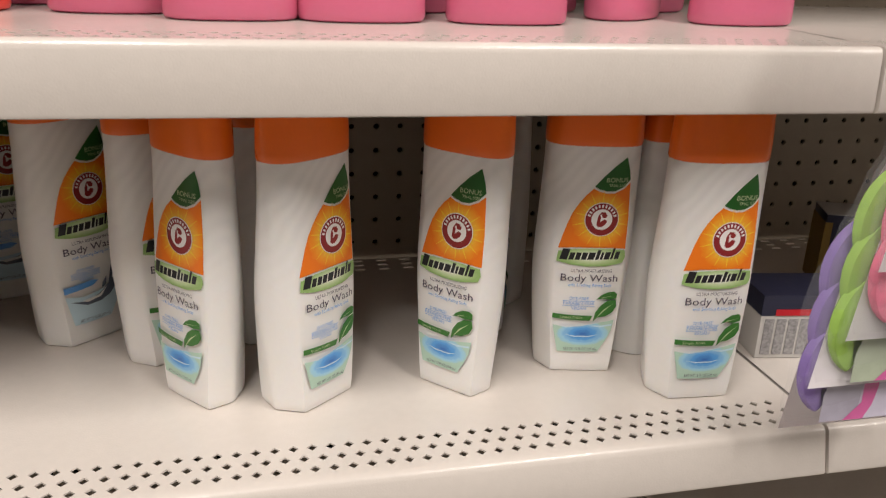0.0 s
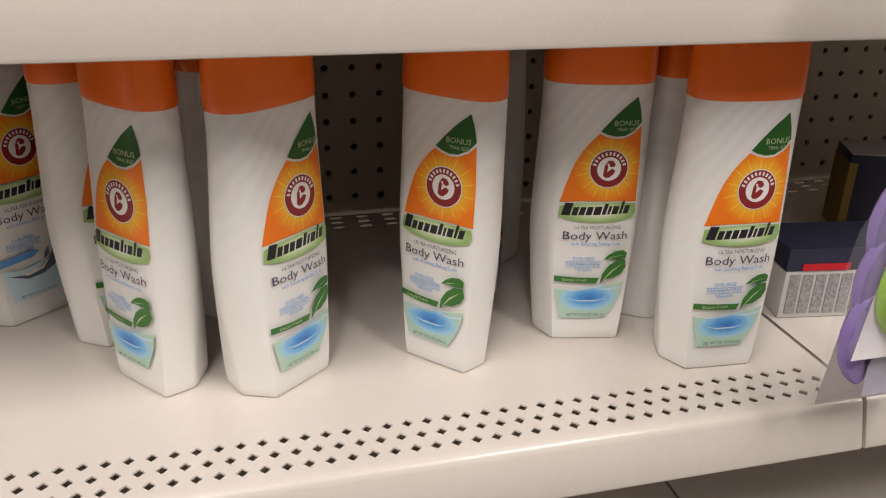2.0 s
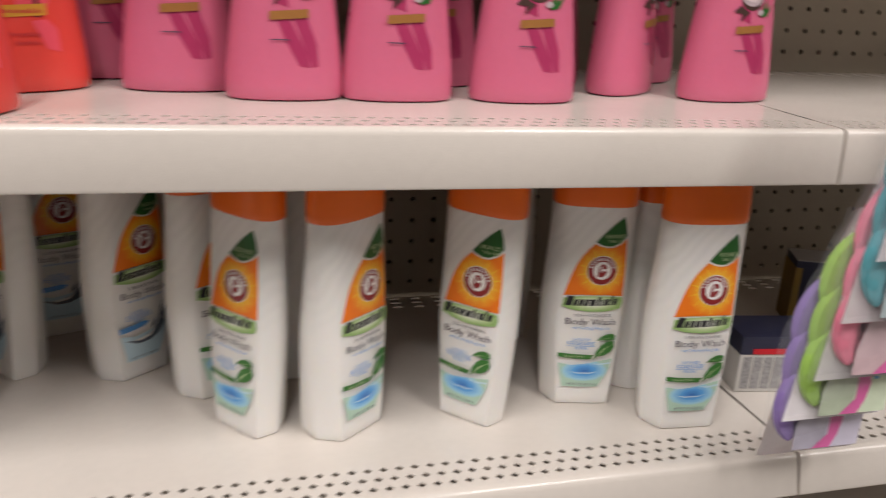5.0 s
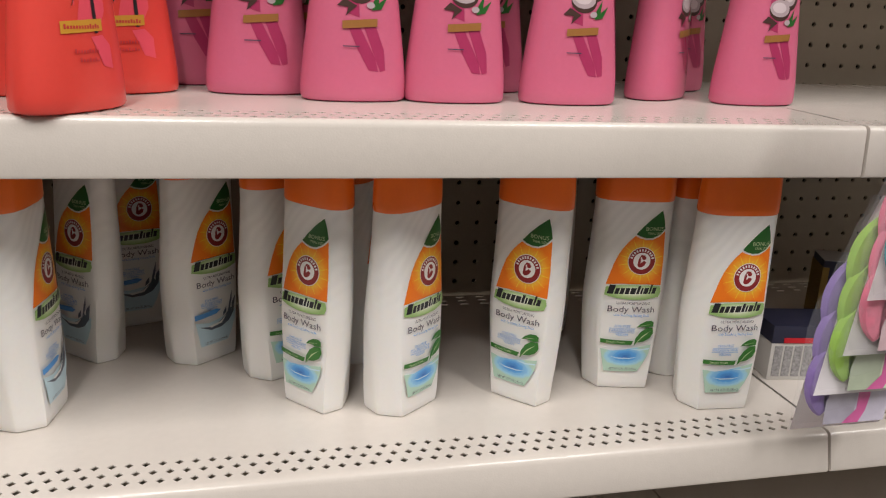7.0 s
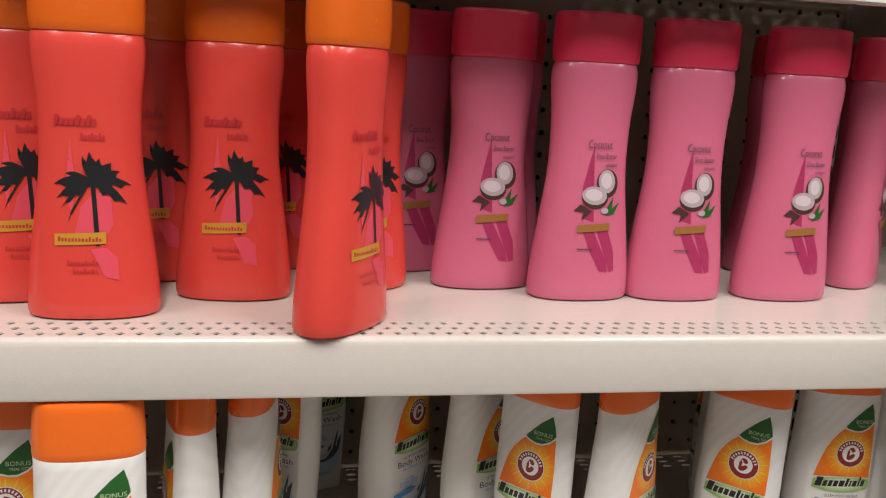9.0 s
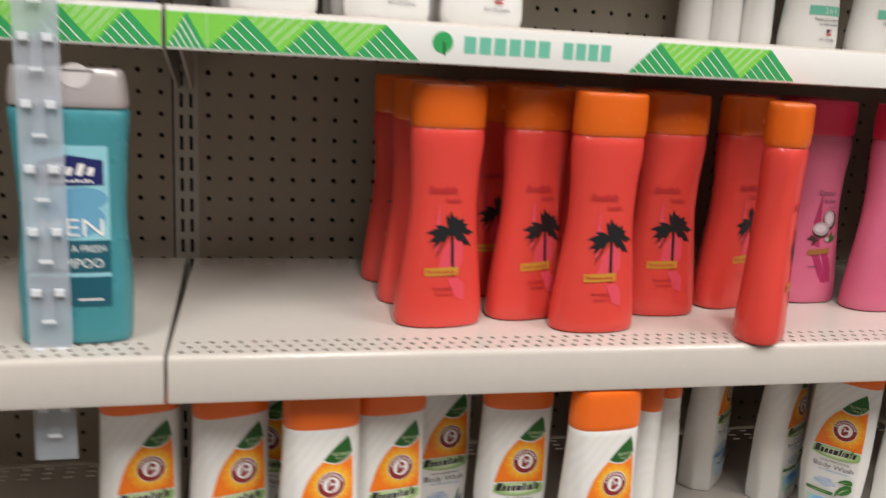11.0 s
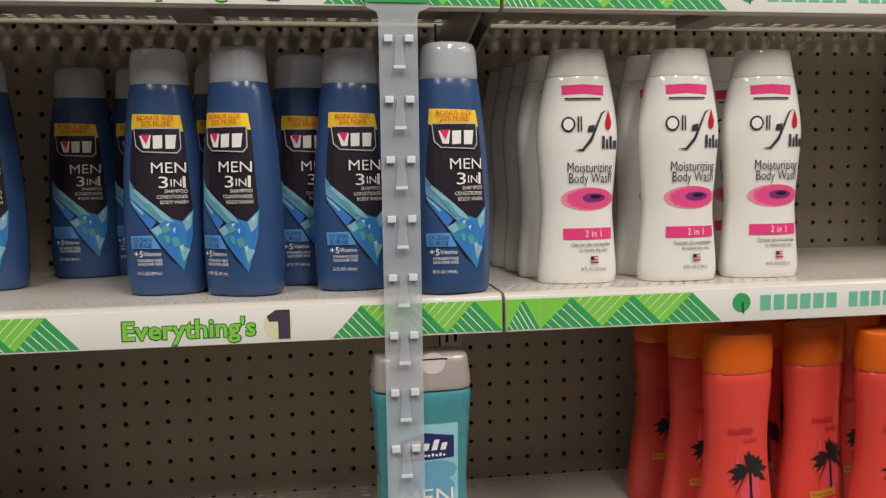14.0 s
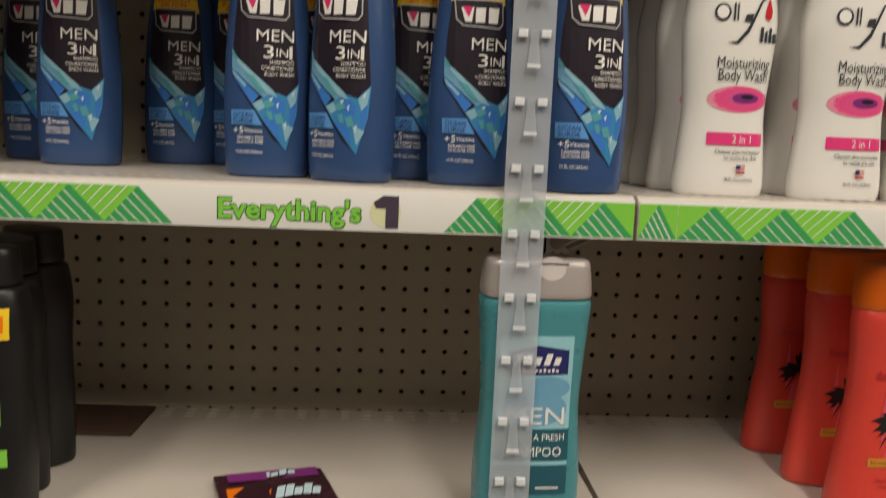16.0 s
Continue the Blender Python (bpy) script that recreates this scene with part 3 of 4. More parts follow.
FLARECAP = smooth_curve([(0.197, 0.0368, 0.0220, 2.4), (0.215, 0.0374, 0.0224, 2.4), (0.239, 0.0366, 0.0216, 2.4)])


def palm(cx, cz, s):
    """A palm crown of drooping fronds with a slim trunk."""
    out = []
    for ang, ln, droop in ((165, 1.0, 0.35), (130, 0.95, 0.15), (95, 0.75, -0.05), (55, 0.8, 0.2), (20, 1.0, 0.45), (-10, 0.85, 0.55), (195, 0.8, 0.6), (225, 0.9, 0.5), (147, 0.8, 0.3), (75, 0.7, 0.1), (38, 0.85, 0.3), (110, 0.7, 0.0), (178, 0.9, 0.55)):
        a = radians(ang)
        dx, dz = math.cos(a), math.sin(a)
        pts_u, pts_l = [], []
        for k in range(7):
            u = k / 6
            x, z = cx + s * ln * u * dx, cz + s * ln * (u * dz - droop * u * u)
            w = s * 0.2 * math.sin(math.pi * min(1, u * 0.85 + 0.15))
            jag = 0.6 if k % 2 else 1.15
            pts_u.append((x - dz * w * 0.6, z + abs(dx) * w * 0.5 + 0.0001))
            pts_l.append((x + dz * w * jag, z - (abs(dx) + 0.2) * w * jag))
        out.append(pts_u + pts_l[::-1])
    out.append([(cx - s * 0.05, cz), (cx + s * 0.06, cz), (cx + s * 0.16, cz - s * 1.7), (cx + s * 0.04, cz - s * 1.7)])
    return out


def scaled(shapes, f, cz, dx=0.0, dz=0.0):
    """Prints enlarged about the middle line at height cz."""
    out = []
    for s in shapes:
        if isinstance(s, Words):
            out.append(Words(s.text, s.x0 * f + dx, s.x1 * f + dx, cz + (s.z - cz) * f + dz, s.high * f, s.bold))
        else:
            out.append([[(x * f + dx, cz + (z - cz) * f + dz) for x, z in p] for p in s])
    return out


def enlarged(layers, f, cz, dx=0.0, dz=0.0):
    return [(n, i, scaled(s, f, cz, dx, dz), *r) for n, i, s, *r in layers]


def coral_bottle(label):
    t = thing("shampoo_bottle", label, "bottle", "coral bottles")
    part("body", loft(FLARE, 0.0, 0.200, edge=0.004), CORAL, t)
    part("cap", loft(FLARECAP, 0.197, 0.239, rows=8, edge=0.0025), AMBER, t, "translucent amber cap")
    print_on(t, FLARE, enlarged([
        ("sunset_mark", "rosered", [[[(-0.008, 0.062), (-0.004, 0.080), (0.004, 0.090), (0.013, 0.086), (0.014, 0.070), (0.009, 0.060)]]], "rosy sunset print"),
        ("lower_mark", "rosered", [[[(0.001, 0.055), (0.010, 0.056), (0.016, 0.050), (0.017, 0.036), (0.009, 0.038)]]]),
        ("swash", "rosered", [[[(-0.012, 0.092), (-0.009, 0.122), (-0.0065, 0.095), (-0.009, 0.072)]]]),
        ("palm_tree", "black", [palm(0.003, 0.0955, 0.0225)], "black palm tree print"),
        ("band", "bandgold", [[[(-0.019, 0.057), (0.010, 0.0585), (0.010, 0.0655), (-0.019, 0.064)]]], "golden text band"),
        ("band_block", "dustred", [bars(-0.017, 0.008, 0.0598, 0.0625, 13)]),
        ("name_block", "dustred", [bars(-0.018, 0.006, 0.128, 0.134, 8, 0.2, 0.25), bars(-0.003, 0.011, 0.120, 0.124, 7)]),
        ("weight_block", "dustred", [bars(-0.012, 0.006, 0.046, 0.0485, 9), bars(-0.009, 0.006, 0.041, 0.0433, 7)]),
    ], 1.16, 0.08))
    return t


coral = coral_bottle("coral red shampoo bottle with amber cap and palm print")
place(coral, [(0.258, 0.118, 4), (0.254, 0.195, 4), (0.248, 0.28, 0), (0.358, 0.138, 14), (0.415, 0.092, 2), (0.511, 0.141, -4), (0.590, 0.057, 52),
              (0.614, 0.168, 25), (0.442, 0.200, 10), (0.335, 0.220, 10), (0.39, 0.28, 0), (0.548, 0.25, 5)], ZB, 0.024)


def coconut_bottle(label):
    t = thing("body_wash_bottle", label, "bottle", "pink bottles")
    part("body", loft(FLARE, 0.0, 0.204, edge=0.004), PINK, t)
    part("cap", loft(FLARECAP, 0.199, 0.239, rows=8, edge=0.0025), CRIMSON, t, "crimson red cap")
    print_on(t, FLARE, enlarged([
        ("swash", "raspberry", [[[(-0.012, 0.100), (-0.0055, 0.131), (-0.004, 0.100), (-0.002, 0.075), (-0.011, 0.078)]],
                              [[(-0.010, 0.068), (-0.002, 0.069), (0.010, 0.046), (0.0120, 0.037), (0.005, 0.038), (-0.003, 0.052)]],
                              [[(0.001, 0.069), (0.010, 0.069), (0.0165, 0.052), (0.0175, 0.038), (0.0135, 0.037), (0.006, 0.056)]]], "magenta brush strokes"),
        ("husk", "husk", [ellipse(0.0072, 0.1035, 0.0088, 0.0105, 26, 0.2), ellipse(-0.002, 0.093, 0.0105, 0.0085, 26, -0.1)], "dark coconut husk print"),
        ("flesh", "coconut", [ellipse(0.0065, 0.105, 0.0068, 0.0085, 26, 0.2), ellipse(-0.0025, 0.0945, 0.0098, 0.0068, 26, -0.1)], "white coconut flesh print"),
        ("flesh_light", "flesh", [ellipse(0.0060, 0.1055, 0.0045, 0.0058, 20, 0.2), ellipse(-0.0032, 0.0950, 0.0068, 0.0042, 20, -0.1)]),
        ("leaf", "husk", [[[(-0.013, 0.088), (-0.018, 0.083), (-0.010, 0.082), (-0.012, 0.076), (-0.004, 0.083)]]]),
        ("leaf", "green", [[[(0.008, 0.086), (0.013, 0.094), (0.012, 0.085), (0.019, 0.090), (0.014, 0.081), (0.007, 0.080)]]]),
        ("flower", "coconut", [ellipse(0.006, 0.0835, 0.003, 0.0022)]),
        ("band", "gold", [[[(-0.0145, 0.067), (0.011, 0.069), (0.011, 0.0745), (-0.0145, 0.0725)]]], "golden text band"),
        ("lettering", "ink", [Words("Coconut", -0.0105, 0.0085, 0.129, 0.0062), Words("Shea Butter", -0.004, 0.013, 0.1215, 0.0042), Words("scented", 0.004, 0.0135, 0.116, 0.003), rect(-0.014, -0.002, 0.0545, 0.0553)]),
    ], 1.14, 0.085, 0.003, -0.005))
    return t


coco = coconut_bottle("pink body wash bottle with crimson cap and coconut print")
place(coco, [(0.725, 0.180, 2), (0.803, 0.142, 2), (0.892, 0.141, 0), (0.998, 0.140, 0), (1.115, 0.196, 42), (1.200, 0.158, 6), (0.666, 0.245, 10),
             (0.757, 0.255, 0), (0.938, 0.225, 5), (1.050, 0.250, 5), (1.168, 0.270, 20)], ZB, 0.024)

# ---- blue shampoo bottles ----
MEN = smooth_curve([(0.0, 0.0362, 0.0270, 2.4), (0.02, 0.0376, 0.0285, 2.4), (0.07, 0.0384, 0.0290, 2.35), (0.12, 0.0364, 0.0280, 2.3), (0.16, 0.0328, 0.0262, 2.25), (0.19, 0.0292, 0.0240, 2.2), (0.2025, 0.0266, 0.0225, 2.2)])
MENCAP = smooth_curve([(0.198, 0.0277, 0.0235, 2.2), (0.212, 0.0270, 0.0230, 2.2), (0.226, 0.0258, 0.0220, 2.2), (0.233, 0.0232, 0.0196, 2.2)])


def men_bottle(label):
    t = thing("shampoo_bottle", label, "bottle", "blue bottles")
    part("body", loft(MEN, 0.0, 0.2025, edge=0.0035), BLUE, t)
    part("cap", loft(MENCAP, 0.198, 0.233, rows=8, edge=0.003), GREYCAP, t, "clear grey flip cap")
    J = 0.000256

    def q(*pts):
        return [((x - 275) * J, 0.171 - (y - 315) * J) for x, y in pts]

    def w(s, x0, x1, y, h):
        a, b = q((x0, y), (x1, y))
        return Words(s, a[0], b[0], a[1], h * J)
    def g(*pts):
        return q(*[(182 + 1.05 * (x - 322), 312 + 1.077 * (y - 297)) for x, y in pts])
    print_on(t, MEN, [
        ("label_panel", "plum", [[q((185, 340), (360, 340), (372, 500), (384, 665), (345, 885), (300, 850), (160, 640), (170, 470))]], "black printed panel"),
        ("bonus_tag", "yellow", [[q((182, 312), (352, 318), (362, 378), (340, 375), (340, 350), (200, 345), (196, 372), (178, 368))]], "yellow bonus tag"),
        ("ice_shaft", "iceblue", [[g((303, 520), (322, 552), (440, 650), (470, 690), (440, 700), (395, 660), (303, 580))]], "pale blue ice shard print"),
        ("ice_under", "midblue", [[g((303, 582), (392, 664), (370, 690), (312, 612))]]),
        ("ice", "cyan", [[g((370, 690), (402, 672), (440, 652), (478, 664), (517, 622), (510, 722), (478, 834), (402, 738))]], "bright blue ice arrow print"),
        ("ice_shade", "midblue", [[g((440, 662), (476, 684), (466, 742), (430, 704))], [g((402, 738), (432, 718), (452, 752), (462, 806))], [g((488, 706), (508, 684), (506, 724), (492, 768))]]),
        ("ice_light", "icelight", [[g((320, 548), (428, 640), (452, 668), (420, 658), (320, 564))], [g((480, 666), (514, 630), (508, 680), (492, 700))], [g((464, 744), (502, 762), (478, 806))], [g((372, 690), (400, 676), (412, 700), (392, 712))], [g((304, 586), (352, 632), (346, 640), (306, 598))]]),
        ("ice_green", "icegreen", [[g((346, 592), (376, 606), (412, 652), (396, 654))], [g((404, 684), (430, 672), (442, 692), (416, 704))], [g((440, 722), (462, 716), (472, 746), (450, 752))], [g((304, 522), (322, 552), (306, 546))], [g((415, 712), (432, 712), (438, 738), (424, 738))]]),
        ("ice_glint", "pale", [[g((424, 672), (438, 668), (430, 682))], [g((446, 690), (456, 684), (452, 704))], [g((470, 750), (480, 742), (476, 770))], [g((494, 654), (506, 642), (500, 664))]]),
        ("scent_band", "skyblue", [[q((160, 758), (240, 756), (268, 806), (162, 806))]]),
        ("badge_rim", "gray", [[q((186, 364), (352, 364), (354, 440), (340, 458), (215, 452), (192, 430))]]),
        ("badge", "plum", [[q((190, 368), (348, 368), (350, 438), (338, 453), (217, 448), (196, 428))]], "dark rounded badge"),
        ("badge_block", "white", [[q((208, 392), (250, 390), (244, 438), (222, 438))], [q((256, 392), (290, 390), (288, 438), (256, 440))], [q((300, 390), (338, 390), (332, 440), (300, 440))]]),
        ("badge_red", "magenta", [[q((212, 388), (246, 388), (232, 424))]]),
        ("lettering", "white", [w("MEN", 246, 368, 528, 40), w("3", 270, 304, 583, 44), w("IN", 312, 350, 578, 28), w("1", 354, 364, 583, 44), w("SHAMPOO", 290, 370, 602, 14), w("CONDITIONER", 262, 370, 622, 14), w("BODY WASH", 274, 370, 642, 14),
                               w("+5", 170, 204, 836, 24), w("Vitamins", 206, 268, 832, 16), w("PARABEN FREE", 182, 272, 854, 11), w("SILICONE FREE", 182, 272, 868, 11), w("15 FL OZ (443mL)", 180, 268, 902, 12)]),
        ("band_lettering", "navy", [w("OCEAN", 168, 236, 780, 17), w("SURGE", 168, 236, 801, 17)]),
        ("tag_lettering", "red", [w("BONUS SIZE", 202, 332, 337, 18), w("20% MORE", 216, 318, 357, 17)]),
    ])
    return t


men = men_bottle("blue shampoo bottle with clear cap and ice print")
place(men, [(-0.316, 0.163, 2), (-0.240, 0.138, -24), (-0.182, 0.200, 10), (-0.135, 0.148, 6), (-0.045, 0.103, 6), (-0.428, 0.320, 0), (-0.505, 0.235, 2),
            (-0.565, 0.300, 0), (-0.62, 0.21, -4), (-0.365, 0.330, 0), (-0.120, 0.240, 0), (-0.27, 0.27, 0), (-0.70, 0.26, 0)], ZC, 0.0285)

# ---- pearl white moisturizing wash ----
OIL = smooth_curve([(0.0, 0.0390, 0.0205, 2.5), (0.01, 0.0408, 0.0220, 2.5), (0.04, 0.0387, 0.0215, 2.4), (0.075, 0.0364, 0.0208, 2.3), (0.11, 0.0387, 0.0216, 2.3), (0.15, 0.0411, 0.0226, 2.3),
                    (0.185, 0.0364, 0.0215, 2.3), (0.212, 0.0307, 0.0195, 2.3), (0.224, 0.0283, 0.0185, 2.3), (0.232, 0.0265, 0.0175, 2.3)])


radial_ink("ripple_hotpink", 0.010, 0.0847, 0.030, 0.013, [(0.15, (0.30, 0.02, 0.16)), (0.5, (0.78, 0.10, 0.28)), (0.8, (0.82, 0.06, 0.24)), (1.0, (0.84, 0.28, 0.40))], 0.05)
radial_ink("ripple_seagreen", 0.010, 0.0847, 0.030, 0.013, [(0.15, (0.02, 0.14, 0.14)), (0.5, (0.20, 0.54, 0.40)), (0.8, (0.14, 0.46, 0.33)), (1.0, (0.40, 0.64, 0.54))], 0.05)


def oil_bottle(label, col, dark, group):
    t = thing("body_wash_bottle", label, "bottle", group)
    part("body", loft(OIL, 0.0, 0.205, edge=0.0005, rows=30), PEARL, t)
    part("cap", loft(OIL, 0.2052, 0.232, edge=0.0006, rows=6), PEARL, t, "glossy white snap cap")
    J = 0.000274

    def q(*pts):
        return [((x - 215) * J, 0.1965 - (y - 180) * J) for x, y in pts]

    def w(s, x0, x1, y, h):
        a, b = q((x0, y), (x1, y))
        return Words(s, a[0], b[0], a[1], h * J)

    def e(cx, cy, rx, ry):
        (x, z), = q((cx, cy))
        return ellipse(x, z, rx * J, ry * J, 30)
    print_on(t, OIL, [
        ("ribbon", col, [[q((142, 182), (220, 178), (298, 182), (296, 218), (220, 212), (144, 216))]], "coloured value ribbon"),
        ("ripple_oval", "ripple_" + col, [e(240, 588, 100, 42)], "coloured oval ripple print"),
        ("ripple_heart", dark, [e(262, 584, 44, 16)]),
        ("ripple_dot", "black", [e(268, 580, 22, 7)]),
        ("band", col, [[q((148, 694), (332, 694), (332, 734), (148, 734))]], "coloured band"),
        ("drop", "red" if col == "hotpink" else "seagreen", [[q((315, 268), (328, 312), (324, 334), (314, 342), (304, 334), (302, 312))]]),
        ("name_block", "charcoal", [e(165, 320, 25, 27), [q((198, 292), (204, 292), (204, 345), (198, 345))], [q((209, 292), (214, 292), (214, 345), (209, 345))],
                                 [q((185, 412), (215, 408), (245, 370), (285, 280), (310, 268), (290, 285), (252, 380), (220, 416))], [q((238, 326), (262, 322), (258, 346), (234, 348))],
                                 [q((290, 362), (300, 362), (300, 408), (290, 408))], [q((306, 374), (314, 374), (314, 408), (306, 408))], [q((320, 362), (330, 362), (330, 408), (320, 408))], [q((336, 378), (352, 378), (352, 408), (336, 408))]]),
        ("name_hollow", "white", [e(165, 320, 18, 20)]),
        ("lettering", "charcoal", [w("Moisturizing", 162, 334, 492, 38), w("Body Wash", 168, 330, 530, 38), w("Cleanser plus moisturizer", 176, 328, 760, 15), w("to revive dry skin", 206, 314, 780, 15), w("18 FL OZ (532mL)", 212, 306, 848, 12), rect(*[v for v in (q((152, 0))[0][0], q((286, 0))[0][0], q((0, 232))[0][1], q((0, 226))[0][1])])]),
        ("band_lettering", "white", [w("2 in 1", 228, 290, 726, 26)]),
        ("flag", "red", [[q((248, 796), (278, 796), (278, 800), (248, 800))], [q((248, 806), (278, 806), (278, 810), (248, 810))], [q((248, 816), (278, 816), (278, 822), (248, 822))]]),
        ("flag_field", "navy", [[q((248, 796), (262, 796), (262, 809), (248, 809))]]),
    ])
    return t


oil = oil_bottle("glossy white body wash bottle with pink oval print", "hotpink", "purple", "white bottles with pink print")
place(oil, [(0.091, 0.143, -4), (0.195, 0.134, -4), (0.288, 0.138, -6), (0.083, 0.195, 0), (0.080, 0.245, 0), (0.076, 0.295, 0), (0.072, 0.345, 0), (0.188, 0.187, 0), (0.186, 0.24, 0), (0.279, 0.20, 0)], ZC, 0.0212)
oil2 = oil_bottle("glossy white body wash bottle with sea green print", "seagreen", "deepteal", "white bottles with green print")
place(oil2, [(0.765, 0.295, 4), (0.70, 0.315, 62), (0.662, 0.325, 64), (0.626, 0.335, 66), (0.86, 0.29, 4)], ZC, 0.0212)

# ---- teal shampoo ----
TEALB = smooth_curve([(0.0, 0.0455, 0.0255, 4.0), (0.05, 0.0462, 0.0262, 3.6), (0.11, 0.0425, 0.0250, 3.4), (0.15, 0.0440, 0.0258, 3.6), (0.205, 0.0475, 0.0268, 4.0)])
TEALC = smooth_curve([(0.2055, 0.0472, 0.0266, 4.0), (0.22, 0.0462, 0.0260, 4.0), (0.238, 0.0440, 0.0245, 4.0)])
t = thing("shampoo_bottle", "teal shampoo bottle with a silvery flip cap", "bottle")
part("body", loft(TEALB, 0.0, 0.205, edge=0.004), TEAL, t)
cap = part("cap", loft(TEALC, 0.2055, 0.238, rows=8, edge=0.003), SILVER, t, "silvery pink flip cap")
part("thumb_notch", decal([ellipse(0.008, 0.232, 0.012, 0.010)], TEALC, 0.0004), mat("notch", (0.6, 0.55, 0.54), 0.4), cap)
part("lid_slot", decal([rect(-0.004, 0.022, 0.2352, 0.2366)], TEALC, 0.0005), BLACKP, cap, smooth=False)
print_on(t, TEALB, [
    ("label_panel", "panel", [rect(-0.032, 0.031, 0.060, 0.175)], "pale aqua label"),
    ("label_haze", "iceblue", [ellipse(0.0, 0.112, 0.028, 0.016), ellipse(0.01, 0.13, 0.02, 0.01)]),
    ("badge", "navy", [[[(-0.026, 0.140), (0.027, 0.142), (0.027, 0.163), (0.0, 0.167), (-0.026, 0.160)]]], "navy badge"),
    ("badge_block", "white", [bars(-0.020, 0.022, 0.150, 0.160, 5, 0.3), bars(-0.016, 0.020, 0.144, 0.147, 10)]),
    ("lower_panel", "deepteal", [rect(-0.032, 0.031, 0.066, 0.094), rect(-0.032, 0.031, 0.036, 0.062)], "dark teal panel"),
    ("lettering", "white", [Words("MEN", -0.024, 0.026, 0.098, 0.0155), Words("SHAMPOO", -0.026, 0.025, 0.070, 0.0085), Words("A FRESH", 0.000, 0.027, 0.084, 0.006), rect(0.004, 0.024, 0.041, 0.0425)]),
])
t.matrix_basis = pose(-0.078, 0.093 + 0.026, ZB + 0.0004, 0, 0, 2)

# ---- black bottles ----
BLK = smooth_curve([(0.0, 0.040, 0.024, 3.0), (0.06, 0.042, 0.025, 2.8), (0.12, 0.040, 0.0245, 2.8), (0.17, 0.041, 0.025, 3.0), (0.20, 0.036, 0.022, 3.0)])
BLKC = smooth_curve([(0.2, 0.034, 0.021, 2.6), (0.232, 0.032, 0.020, 2.6)])
t = thing("body_wash_bottle", "black body wash bottle with bright label", "bottle", "black bottles")
part("body", loft(BLK, 0.0, 0.20, edge=0.004), BLACKP, t)
part("cap", loft(BLKC, 0.2005, 0.232, rows=6, edge=0.003), BLACKP, t)
print_on(t, BLK, enlarged([
    ("tag", "yellow", [rect(-0.01, 0.026, 0.158, 0.184)], "yellow corner tag"),
    ("tag_mark", "orange", [rect(0.0, 0.022, 0.164, 0.178)]),
    ("shield", "skyblue", [[[(-0.02, 0.10), (0.012, 0.112), (0.012, 0.15), (-0.02, 0.155)]]]),
    ("shield_block", "white", [bars(-0.016, 0.008, 0.12, 0.14, 4)]),
    ("scent_band", "striplime", [rect(-0.02, 0.018, 0.085, 0.105), rect(-0.02, 0.022, 0.05, 0.065)]),
], 1.0, 0.0, 0.006))
place(t, [(-0.542, 0.10, 0), (-0.548, 0.16, -35), (-0.548, 0.225, -35), (-0.645, 0.12, 0)], ZB, 0.025)


